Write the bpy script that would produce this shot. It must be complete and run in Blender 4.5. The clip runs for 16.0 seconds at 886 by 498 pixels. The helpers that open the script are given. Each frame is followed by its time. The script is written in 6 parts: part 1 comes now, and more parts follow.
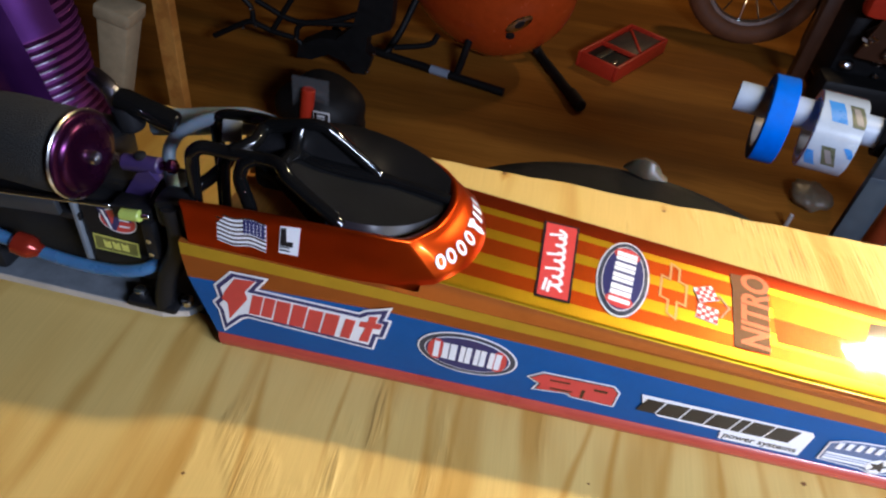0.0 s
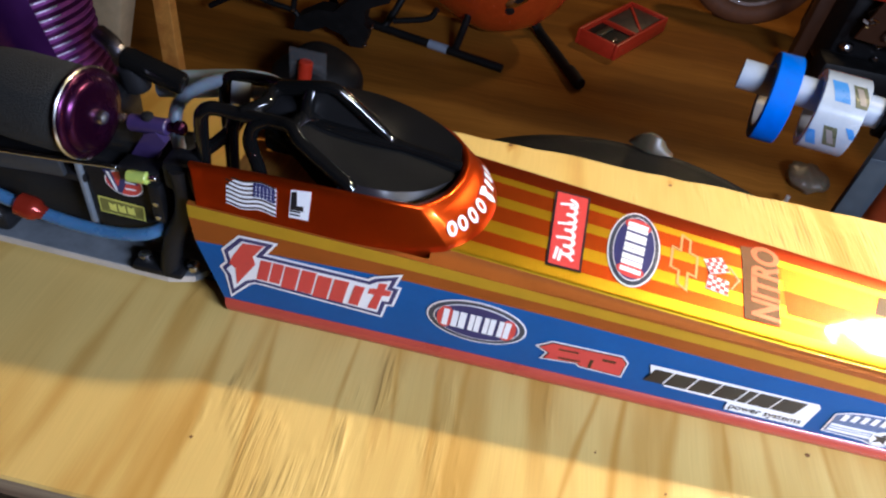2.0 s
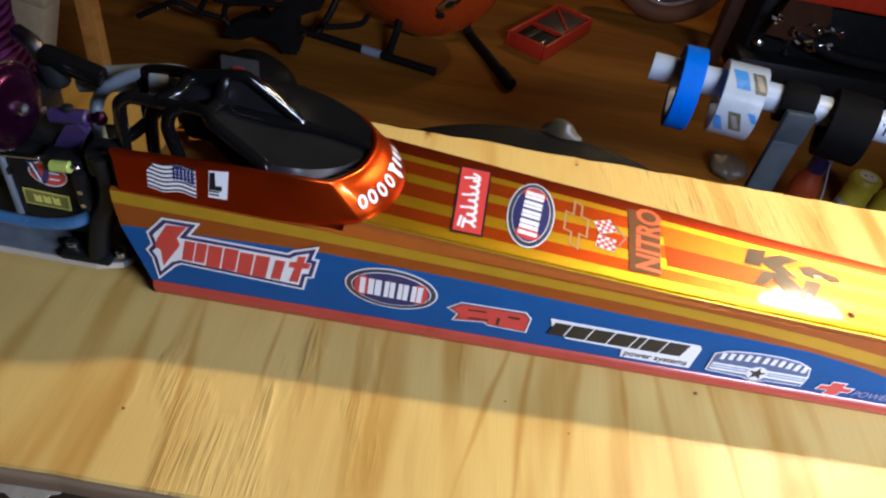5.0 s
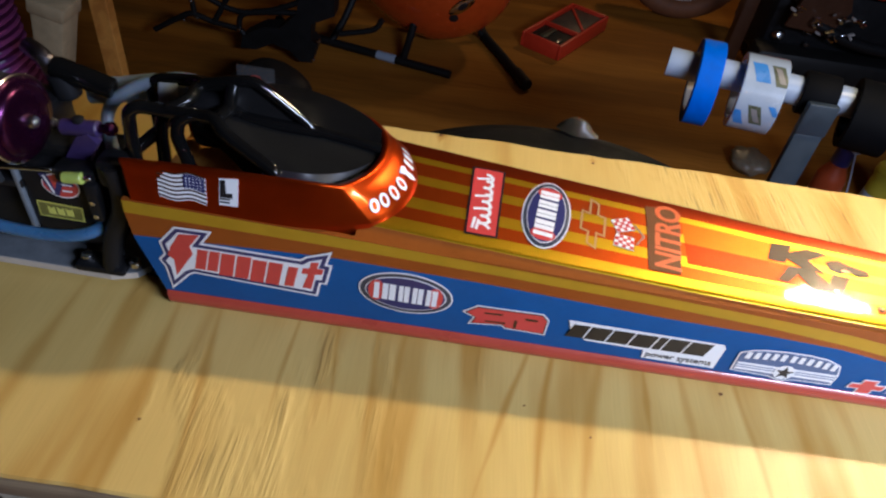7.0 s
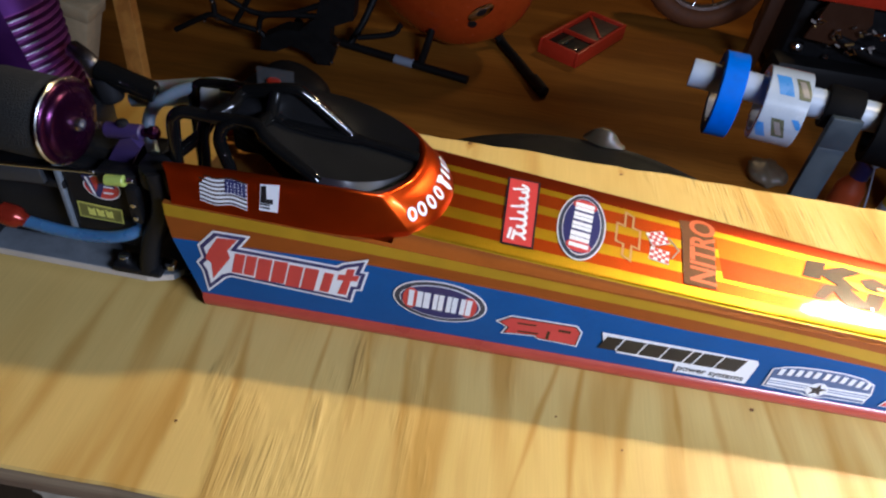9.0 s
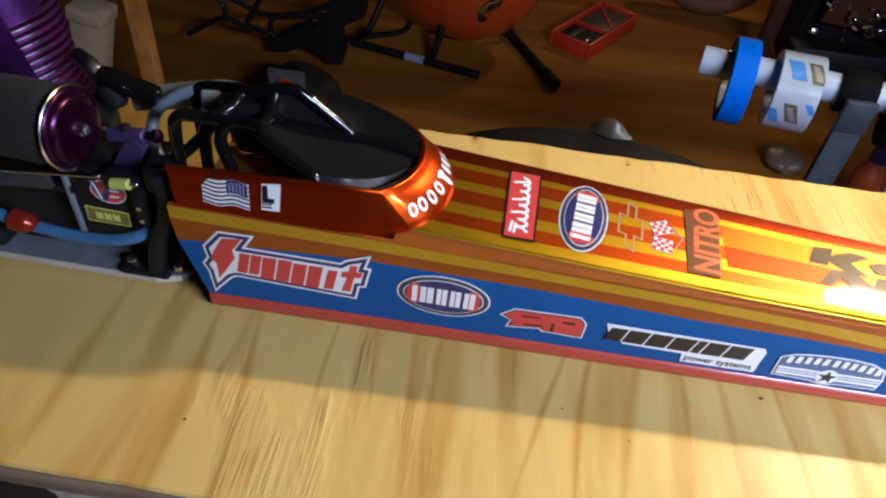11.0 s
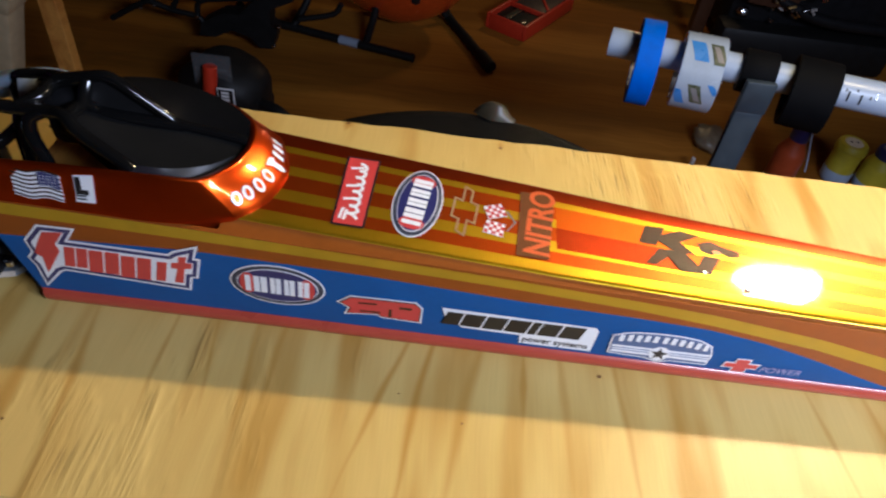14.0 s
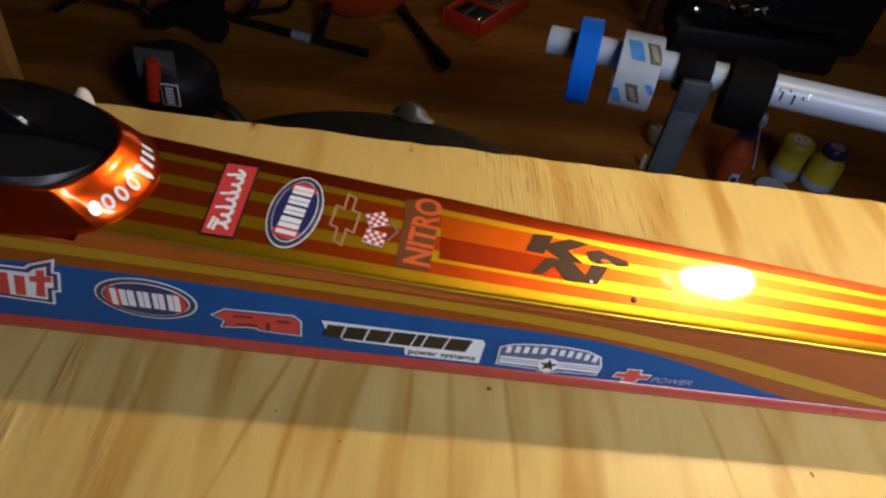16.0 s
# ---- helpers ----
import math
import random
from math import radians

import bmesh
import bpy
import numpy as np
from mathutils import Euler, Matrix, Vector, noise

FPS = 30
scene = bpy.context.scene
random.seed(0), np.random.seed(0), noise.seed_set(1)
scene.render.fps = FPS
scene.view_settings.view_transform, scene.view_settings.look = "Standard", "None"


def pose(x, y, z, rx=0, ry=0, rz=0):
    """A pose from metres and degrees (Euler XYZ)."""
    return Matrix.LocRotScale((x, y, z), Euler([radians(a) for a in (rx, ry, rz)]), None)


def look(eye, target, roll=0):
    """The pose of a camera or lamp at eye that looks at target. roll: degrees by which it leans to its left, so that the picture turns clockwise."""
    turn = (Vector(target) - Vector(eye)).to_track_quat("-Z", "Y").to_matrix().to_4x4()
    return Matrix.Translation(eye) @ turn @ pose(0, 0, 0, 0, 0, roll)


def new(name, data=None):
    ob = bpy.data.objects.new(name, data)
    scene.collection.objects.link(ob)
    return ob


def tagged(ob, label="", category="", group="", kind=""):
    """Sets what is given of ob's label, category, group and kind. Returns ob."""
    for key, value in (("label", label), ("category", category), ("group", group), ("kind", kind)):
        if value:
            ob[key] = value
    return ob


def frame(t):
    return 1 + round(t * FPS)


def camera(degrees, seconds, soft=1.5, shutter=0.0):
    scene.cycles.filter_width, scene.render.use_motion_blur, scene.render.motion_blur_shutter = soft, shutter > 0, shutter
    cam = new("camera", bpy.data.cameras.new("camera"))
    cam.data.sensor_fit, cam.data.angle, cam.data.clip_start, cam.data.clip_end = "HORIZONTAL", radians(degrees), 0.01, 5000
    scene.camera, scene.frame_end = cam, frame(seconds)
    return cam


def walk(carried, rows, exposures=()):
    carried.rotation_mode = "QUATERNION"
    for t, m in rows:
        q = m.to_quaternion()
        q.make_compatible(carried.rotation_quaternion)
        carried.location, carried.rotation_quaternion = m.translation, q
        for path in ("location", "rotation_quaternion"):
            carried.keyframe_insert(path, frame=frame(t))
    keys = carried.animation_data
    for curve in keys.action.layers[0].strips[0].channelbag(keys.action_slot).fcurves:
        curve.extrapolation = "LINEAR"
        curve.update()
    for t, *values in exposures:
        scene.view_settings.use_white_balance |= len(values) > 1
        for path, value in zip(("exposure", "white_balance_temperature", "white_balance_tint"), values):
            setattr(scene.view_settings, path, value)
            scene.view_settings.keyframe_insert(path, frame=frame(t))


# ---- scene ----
cam = camera(66.4, 16.0, soft=2.2, shutter=0.3)
PATH = [
    (0, (0.0666, 0.175, 0.269), (0.0056, 0.9123, -0.4038), 8.59),
    (0.5, (0.0518, 0.187, 0.2635), (-0.0104, 0.9153, -0.4189), 9.52),
    (1, (0.0458, 0.189, 0.2623), (-0.0092, 0.9134, -0.425), 10.84),
    (1.5, (0.0498, 0.182, 0.2634), (0.0058, 0.9074, -0.4235), 11.25),
    (2, (0.0598, 0.172, 0.2628), (0.016, 0.8906, -0.4313), 10.27),
    (2.5, (0.0655, 0.163, 0.271), (0.0305, 0.9026, -0.4012), 10.2),
    (3, (0.0656, 0.163, 0.268), (0.0237, 0.8999, -0.4068), 9.61),
    (3.5, (0.0596, 0.161, 0.2668), (0.0175, 0.8909, -0.4155), 9.83),
    (4, (0.0666, 0.151, 0.267), (0.0395, 0.8805, -0.4164), 9.54),
    (4.5, (0.0705, 0.148, 0.2711), (0.0702, 0.8843, -0.4055), 10.72),
    (4.7, (0.0765, 0.144, 0.2713), (0.0992, 0.8795, -0.4058), 11.72),
    (6.8, (0.0877, 0.145, 0.2657), (0.1026, 0.8888, -0.4025), 9.09),
    (7, (0.0836, 0.148, 0.2676), (0.0808, 0.8845, -0.4089), 8.42),
    (7.5, (0.0715, 0.147, 0.2702), (0.0598, 0.8944, -0.3941), 7.98),
    (8, (0.0703, 0.148, 0.2781), (0.0662, 0.9022, -0.3786), 8.66),
    (8.5, (0.0774, 0.146, 0.2744), (0.0746, 0.8946, -0.3887), 8.28),
    (9, (0.0706, 0.147, 0.2691), (0.0546, 0.8858, -0.4046), 9.01),
    (9.2, (0.0736, 0.148, 0.2692), (0.0522, 0.8854, -0.4059), 7.91),
    (11.3, (0.0805, 0.146, 0.2705), (0.0388, 0.8776, -0.41), 6.23),
    (11.5, (0.0834, 0.143, 0.2746), (0.06, 0.8789, -0.4021), 7.62),
    (12, (0.0812, 0.14, 0.2795), (0.0557, 0.8804, -0.3922), 8.1),
    (12.5, (0.0824, 0.14, 0.2746), (0.0436, 0.8729, -0.4047), 7.12),
    (13, (0.0894, 0.146, 0.2748), (0.0496, 0.8777, -0.4057), 7.13),
    (13.5, (0.1124, 0.15, 0.2756), (0.0852, 0.881, -0.4063), 6.33),
    (14, (0.1394, 0.155, 0.2755), (0.1546, 0.8762, -0.417), 7.98),
    (14.5, (0.1664, 0.156, 0.2765), (0.2245, 0.864, -0.4274), 9.12),
    (15, (0.1853, 0.167, 0.2792), (0.2619, 0.8756, -0.4222), 10.41),
    (15.5, (0.1956, 0.18, 0.2705), (0.2662, 0.8733, -0.4467), 9.97),
    (16, (0.1814, 0.171, 0.277), (0.2381, 0.8894, -0.4163), 9.98),
]
walk(cam, [(t, look(eye, target, roll)) for t, eye, target, roll in PATH],
     exposures=[(0.0, -0.05, 5850, 9), (1.0, 0.1, 5800, 9), (1.5, 0.15, 5800, 9), (3.5, 0.0, 5800, 9), (4.7, -0.2, 5800, 9), (7.0, -0.45, 5800, 9), (8.0, -0.3, 5750, 9), (9.0, -0.3, 5750, 9), (12.5, -0.3, 5750, 9), (13.5, -0.4, 5750, 9), (14.2, -0.70, 6000, 9), (15.0, -1.20, 6300, 10), (16.0, -1.25, 6300, 10)])

# ---- light ----
world = bpy.data.worlds.new("room_dark")
scene.world = world
world.use_nodes = True
world.node_tree.nodes["Background"].inputs[0].default_value = (0.5, 0.6, 0.8, 1)
world.node_tree.nodes["Background"].inputs[1].default_value = 0.02


def lamp(name, kind, m, energy, colour, size=0.1, size_y=None):
    d = bpy.data.lights.new(name, kind)
    d.energy, d.color = energy, colour
    if kind == "AREA":
        d.shape, d.size, d.size_y = "RECTANGLE", size, size_y or size
    else:
        d.shadow_soft_size = size
    ob = new(name, d)
    ob.matrix_world = m
    return ob


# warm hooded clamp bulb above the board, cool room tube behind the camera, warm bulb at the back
LAMP = Vector((0.70, 0.77, 0.634))
aim = (LAMP - Vector((0.47, 0.42, 0.0))).normalized()
across = (Vector((1, 0, 0)) - aim * aim.x).normalized()
lm = Matrix.Identity(4)
lm.col[0][:3], lm.col[1][:3], lm.col[2][:3] = across, aim.cross(across), aim
bulb = lamp("bulb_light", "AREA", Matrix.Translation(LAMP) @ lm, 6.2, (1.0, 0.75, 0.42), 0.112, 0.045)
bulb.data.shape, bulb.data.spread = "ELLIPSE", radians(110)
lamp("room_light", "AREA", look((0.805, -0.07, 0.495), (0.72, 0.40, 0.0)), 22.5, (0.76, 0.81, 1.0), 0.6, 0.10)
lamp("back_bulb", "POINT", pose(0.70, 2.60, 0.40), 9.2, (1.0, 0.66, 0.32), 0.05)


# ---- materials ----
def mat(name, base, rough=0.5, metal=0.0, vary=0.15, scale=60.0, bump=0.0, coat=0.0, coat_rough=0.05, fine=400.0, glass=0.0, alpha=1.0, sss=0.0, spec=0.5, aniso=(1, 1, 1), uneven=0.06):
    m = bpy.data.materials.new(name)
    m.use_nodes = True
    nt = m.node_tree
    b = nt.nodes["Principled BSDF"]
    b.inputs["Roughness"].default_value = rough
    b.inputs["Metallic"].default_value = metal
    b.inputs["Coat Weight"].default_value = coat
    b.inputs["Coat Roughness"].default_value = coat_rough
    b.inputs["Transmission Weight"].default_value = glass
    b.inputs["Alpha"].default_value = alpha
    b.inputs["Specular IOR Level"].default_value = spec
    if sss:
        b.inputs["Subsurface Weight"].default_value = sss
        b.inputs["Subsurface Scale"].default_value = 0.005
    tc = nt.nodes.new("ShaderNodeTexCoord")
    mp = nt.nodes.new("ShaderNodeMapping")
    mp.inputs["Scale"].default_value = aniso
    nt.links.new(tc.outputs["Object"], mp.inputs[0])
    n1 = nt.nodes.new("ShaderNodeTexNoise")
    n1.inputs["Scale"].default_value = scale
    n1.inputs["Detail"].default_value = 6
    nt.links.new(mp.outputs[0], n1.inputs["Vector"])
    n2 = nt.nodes.new("ShaderNodeTexNoise")
    n2.inputs["Scale"].default_value = fine
    n2.inputs["Detail"].default_value = 3
    nt.links.new(mp.outputs[0], n2.inputs["Vector"])
    add = nt.nodes.new("ShaderNodeMath")
    add.operation = "MULTIPLY_ADD"
    add.inputs[1].default_value = 0.4
    nt.links.new(n2.outputs["Fac"], add.inputs[0])
    nt.links.new(n1.outputs["Fac"], add.inputs[2])
    ramp = nt.nodes.new("ShaderNodeMapRange")
    ramp.inputs["From Min"].default_value, ramp.inputs["From Max"].default_value = 0.4, 1.0
    ramp.inputs["To Min"].default_value, ramp.inputs["To Max"].default_value = 1 - vary, 1 + vary
    nt.links.new(add.outputs[0], ramp.inputs[0])
    mul = nt.nodes.new("ShaderNodeVectorMath")
    mul.operation = "SCALE"
    mul.inputs[0].default_value = base
    nt.links.new(ramp.outputs[0], mul.inputs["Scale"])
    nt.links.new(mul.outputs[0], b.inputs["Base Color"])
    rr = nt.nodes.new("ShaderNodeMapRange")
    rr.inputs["From Min"].default_value, rr.inputs["From Max"].default_value = 0.3, 0.7
    rr.inputs["To Min"].default_value, rr.inputs["To Max"].default_value = max(0.0, rough - uneven), min(1.0, rough + uneven)
    nt.links.new(n1.outputs["Fac"], rr.inputs[0])
    nt.links.new(rr.outputs[0], b.inputs["Roughness"])
    if bump:
        bp = nt.nodes.new("ShaderNodeBump")
        bp.inputs["Strength"].default_value = bump
        bp.inputs["Distance"].default_value = 0.001
        nt.links.new(n2.outputs["Fac"], bp.inputs["Height"])
        nt.links.new(bp.outputs[0], b.inputs["Normal"])
    return m


def wood(name, light, dark, bands=26.0, along="y", rough=0.5, stretch=0.09, spread=(0.40, 0.62), fine_amp=0.35, warp=1.0, wander=0.0, spec=0.5, plain=1.0, ridge=0.0, streaks=()):
    """Sawn wood with broad early and late wood bands and fine fibres."""
    m = bpy.data.materials.new(name)
    m.use_nodes = True
    nt = m.node_tree
    N, Lk = nt.nodes.new, nt.links.new
    b = nt.nodes["Principled BSDF"]
    tc = N("ShaderNodeTexCoord")
    # the grain wanders from side to side
    wn = N("ShaderNodeTexNoise")
    wn.inputs["Scale"].default_value, wn.inputs["Detail"].default_value = 11.0, 2.0
    Lk(tc.outputs["Object"], wn.inputs["Vector"])
    wv = N("ShaderNodeVectorMath")
    wv.operation = "MULTIPLY_ADD"
    wv.inputs[1].default_value = (wander, wander, 0.0)
    Lk(wn.outputs["Color"], wv.inputs[0])
    Lk(tc.outputs["Object"], wv.inputs[2])

    def noise_at(sc, det, st):
        mp = N("ShaderNodeMapping")
        mp.inputs["Scale"].default_value = (sc, sc * st, sc) if along == "y" else (sc * st, sc, sc)
        Lk(wv.outputs[0], mp.inputs[0])
        n = N("ShaderNodeTexNoise")
        n.inputs["Scale"].default_value, n.inputs["Detail"].default_value, n.inputs["Distortion"].default_value = 1.0, det, 0.4 * warp
        Lk(mp.outputs[0], n.inputs["Vector"])
        return n

    broad, mid, fibre, slow = noise_at(bands, 1.6, stretch), noise_at(bands * 3.1, 3, stretch * 0.7), noise_at(bands * 26, 4, 0.03), noise_at(5, 2, 1)
    ramp = N("ShaderNodeMapRange")
    ramp.interpolation_type = "SMOOTHSTEP"
    ramp.inputs["From Min"].default_value, ramp.inputs["From Max"].default_value = spread
    Lk(broad.outputs["Fac"], ramp.inputs[0])
    r2 = N("ShaderNodeMapRange")
    r2.inputs["From Min"].default_value, r2.inputs["From Max"].default_value = 0.35, 0.7
    r2.inputs["To Min"].default_value, r2.inputs["To Max"].default_value = -0.15, 0.15
    Lk(mid.outputs["Fac"], r2.inputs[0])
    a = N("ShaderNodeMath")
    a.operation, a.use_clamp = "ADD", True
    Lk(ramp.outputs[0], a.inputs[0])
    Lk(r2.outputs[0], a.inputs[1])
    # some stretches of the sheet are almost plain
    pm = N("ShaderNodeMapRange")
    pm.inputs["From Min"].default_value, pm.inputs["From Max"].default_value = 0.36, 0.62
    pm.inputs["To Min"].default_value, pm.inputs["To Max"].default_value = plain, 1.0
    patch = noise_at(9, 2, 0.35)
    Lk(patch.outputs["Fac"], pm.inputs[0])
    am = N("ShaderNodeMath")
    am.operation = "MULTIPLY"
    Lk(a.outputs[0], am.inputs[0])
    Lk(pm.outputs[0], am.inputs[1])
    mix = N("ShaderNodeMix")
    mix.data_type = "RGBA"
    Lk(am.outputs[0], mix.inputs["Factor"])
    mix.inputs["A"].default_value, mix.inputs["B"].default_value = (*light, 1), (*dark, 1)
    fr = N("ShaderNodeMapRange")
    fr.inputs["From Min"].default_value, fr.inputs["From Max"].default_value = 0.3, 0.7
    fr.inputs["To Min"].default_value, fr.inputs["To Max"].default_value = 1 - fine_amp * 0.5, 1 + fine_amp * 0.5
    Lk(fibre.outputs["Fac"], fr.inputs[0])
    sr = N("ShaderNodeMapRange")
    sr.inputs["To Min"].default_value, sr.inputs["To Max"].default_value = 0.82, 1.18
    Lk(slow.outputs["Fac"], sr.inputs[0])
    mm = N("ShaderNodeMath")
    mm.operation = "MULTIPLY"
    Lk(fr.outputs[0], mm.inputs[0])
    Lk(sr.outputs[0], mm.inputs[1])
    sc = N("ShaderNodeVectorMath")
    sc.operation = "SCALE"
    Lk(mix.outputs["Result"], sc.inputs[0])
    Lk(mm.outputs[0], sc.inputs["Scale"])
    Lk(sc.outputs[0], b.inputs["Base Color"])
    if streaks:
        ends = noise_at(16, 2, 0.8)
    for x, y, slope, half, reach, deep in streaks:
        # a dark vein of late wood that thins out towards its ends
        dot, off, ab, mr, fx = N("ShaderNodeVectorMath"), N("ShaderNodeMath"), N("ShaderNodeMath"), N("ShaderNodeMapRange"), N("ShaderNodeMix")
        dot.operation, off.operation, ab.operation = "DOT_PRODUCT", "SUBTRACT", "ABSOLUTE"
        dot.inputs[1].default_value = (1 / half, -slope / half, 0)
        off.inputs[1].default_value = (x + wander / 2 - slope * (y + wander / 2)) / half
        Lk(wv.outputs[0], dot.inputs[0])
        Lk(dot.outputs["Value"], off.inputs[0])
        Lk(off.outputs[0], ab.inputs[0])
        run, far_off, thin, wide = N("ShaderNodeSeparateXYZ"), N("ShaderNodeMath"), N("ShaderNodeMath"), N("ShaderNodeMath")
        far_off.operation, thin.operation, wide.operation = "SUBTRACT", "ABSOLUTE", "MULTIPLY_ADD"
        Lk(wv.outputs[0], run.inputs[0])
        Lk(run.outputs["Y"], far_off.inputs[0])
        far_off.inputs[1].default_value = y + wander / 2
        Lk(far_off.outputs[0], thin.inputs[0])
        Lk(thin.outputs[0], wide.inputs[0])
        wide.inputs[1].default_value = 1 / reach
        Lk(ab.outputs[0], wide.inputs[2])
        uneven = N("ShaderNodeMath")
        uneven.operation = "MULTIPLY_ADD"
        uneven.inputs[1].default_value = 1.2
        Lk(ends.outputs["Fac"], uneven.inputs[0])
        Lk(wide.outputs[0], uneven.inputs[2])
        mr.interpolation_type = "SMOOTHSTEP"
        mr.inputs["From Min"].default_value, mr.inputs["From Max"].default_value = 0.70, 1.90
        mr.inputs["To Min"].default_value, mr.inputs["To Max"].default_value = deep, 0.0
        Lk(uneven.outputs[0], mr.inputs[0])
        fx.data_type = "RGBA"
        Lk(mr.outputs[0], fx.inputs["Factor"])
        Lk(b.inputs["Base Color"].links[0].from_socket, fx.inputs["A"])
        fx.inputs["B"].default_value = (*dark, 1)
        Lk(fx.outputs["Result"], b.inputs["Base Color"])
    rv = N("ShaderNodeMapRange")
    rv.inputs["To Min"].default_value, rv.inputs["To Max"].default_value = rough - 0.10, rough + 0.10
    Lk(slow.outputs["Fac"], rv.inputs[0])
    Lk(rv.outputs[0], b.inputs["Roughness"])
    b.inputs["Specular IOR Level"].default_value = spec
    bp = N("ShaderNodeBump")
    bp.inputs["Strength"].default_value, bp.inputs["Distance"].default_value = 0.25, 0.0006 if not ridge else 0.00022
    Lk(fibre.outputs["Fac"], bp.inputs["Height"])
    Lk(bp.outputs[0], b.inputs["Normal"])
    if ridge:
        # raised and torn grain in some patches
        rn, pk = noise_at(520, 2, 0.055), noise_at(34, 3, 0.35)
        far, near = N("ShaderNodeVectorMath"), N("ShaderNodeMath")
        far.operation, near.operation = "DISTANCE", "MULTIPLY_ADD"
        far.inputs[1].default_value = (-0.125, -0.118, 0.60)
        near.inputs[1].default_value = -3.2
        Lk(tc.outputs["Object"], far.inputs[0])
        other, least = N("ShaderNodeVectorMath"), N("ShaderNodeMath")
        other.operation, least.operation = "DISTANCE", "MINIMUM"
        other.inputs[1].default_value = (0.120, 0.105, 0.60)
        Lk(tc.outputs["Object"], other.inputs[0])
        Lk(other.outputs["Value"], least.inputs[0])
        Lk(far.outputs["Value"], least.inputs[1])
        Lk(least.outputs[0], near.inputs[0])
        Lk(pk.outputs["Fac"], near.inputs[2])
        mask, dark = N("ShaderNodeMapRange"), N("ShaderNodeMapRange")
        mask.interpolation_type = "SMOOTHSTEP"
        mask.inputs["From Min"].default_value, mask.inputs["From Max"].default_value = 0.27, 0.41
        Lk(near.outputs[0], mask.inputs[0])
        h = N("ShaderNodeMath")
        h.operation = "MULTIPLY"
        Lk(rn.outputs["Fac"], h.inputs[0])
        Lk(mask.outputs[0], h.inputs[1])
        rb = N("ShaderNodeBump")
        rb.inputs["Strength"].default_value, rb.inputs["Distance"].default_value = 1.0, ridge
        Lk(h.outputs[0], rb.inputs["Height"])
        Lk(bp.outputs[0], rb.inputs["Normal"])
        Lk(rb.outputs[0], b.inputs["Normal"])
        dark.inputs["From Min"].default_value, dark.inputs["From Max"].default_value = 0.30, 0.40
        dark.inputs["To Min"].default_value, dark.inputs["To Max"].default_value = 0.62, 1.0
        Lk(rn.outputs["Fac"], dark.inputs[0])
        dm = N("ShaderNodeMix")
        dm.inputs["A"].default_value = 1.0
        Lk(mask.outputs[0], dm.inputs["Factor"])
        Lk(dark.outputs[0], dm.inputs["B"])
        s3 = N("ShaderNodeVectorMath")
        s3.operation = "SCALE"
        Lk(b.inputs["Base Color"].links[0].from_socket, s3.inputs[0])
        Lk(dm.outputs["Result"], s3.inputs["Scale"])
        Lk(s3.outputs[0], b.inputs["Base Color"])
    return m


def paint(name, base, metal=0.94, rough=0.38, coat=0.40, drawn=0.5, ripple=0.0004):
    """Candy car paint: flakes drawn out along the body under a clear coat with faint ripples."""
    m = mat(name, base, rough=rough, metal=metal, vary=0.08, scale=90, fine=2500, coat=coat, coat_rough=0.05, uneven=0.010)
    nt = m.node_tree
    b = nt.nodes["Principled BSDF"]
    tc, mp, tan = nt.nodes.new("ShaderNodeTexCoord"), nt.nodes.new("ShaderNodeMapping"), nt.nodes.new("ShaderNodeCombineXYZ")
    mp.inputs["Scale"].default_value = (45, 22, 22)
    nz, bp = nt.nodes.new("ShaderNodeTexNoise"), nt.nodes.new("ShaderNodeBump")
    nz.inputs["Scale"].default_value, nz.inputs["Detail"].default_value = 1.0, 1.5
    bp.inputs["Strength"].default_value, bp.inputs["Distance"].default_value = 1.0, ripple
    nt.links.new(tc.outputs["Object"], mp.inputs[0])
    nt.links.new(mp.outputs[0], nz.inputs["Vector"])
    nt.links.new(nz.outputs["Fac"], bp.inputs["Height"])
    nt.links.new(bp.outputs[0], b.inputs["Normal"])
    nt.links.new(bp.outputs[0], b.inputs["Coat Normal"])
    tan.inputs[0].default_value = 1.0
    b.inputs["Anisotropic"].default_value = drawn
    nt.links.new(tan.outputs[0], b.inputs["Tangent"])
    return m


VEINS = [(-0.247, -0.080, 0.02, 0.0060, 0.080, 0.60), (-0.193, -0.100, -0.04, 0.0045, 0.090, 0.70), (-0.169, -0.080, -0.11, 0.0035, 0.070, 0.75), (-0.134, -0.060, 0.00, 0.0020, 0.050, 0.60), (-0.111, -0.060, -0.10, 0.0020, 0.040, 0.70), (-0.091, -0.075, -0.06, 0.0035, 0.070, 0.70), (-0.080, -0.060, 0.05, 0.0028, 0.050, 0.60), (-0.025, -0.070, 0.26, 0.0024, 0.080, 0.80), (-0.009, -0.077, 0.11, 0.0026, 0.120, 0.90), (0.014, -0.075, 0.15, 0.0042, 0.090, 0.70), (0.042, -0.058, 0.00, 0.0022, 0.028, 0.85), (0.062, -0.065, -0.05, 0.0028, 0.070, 0.50), (0.091, -0.070, -0.08, 0.0030, 0.090, 0.75), (0.193, -0.065, -0.16, 0.0024, 0.050, 0.60), (0.222, -0.060, -0.10, 0.0026, 0.050, 0.60), (-0.081, 0.147, 0.20, 0.0040, 0.008, 0.90), (0.028, 0.145, 0.00, 0.0030, 0.006, 0.80)]
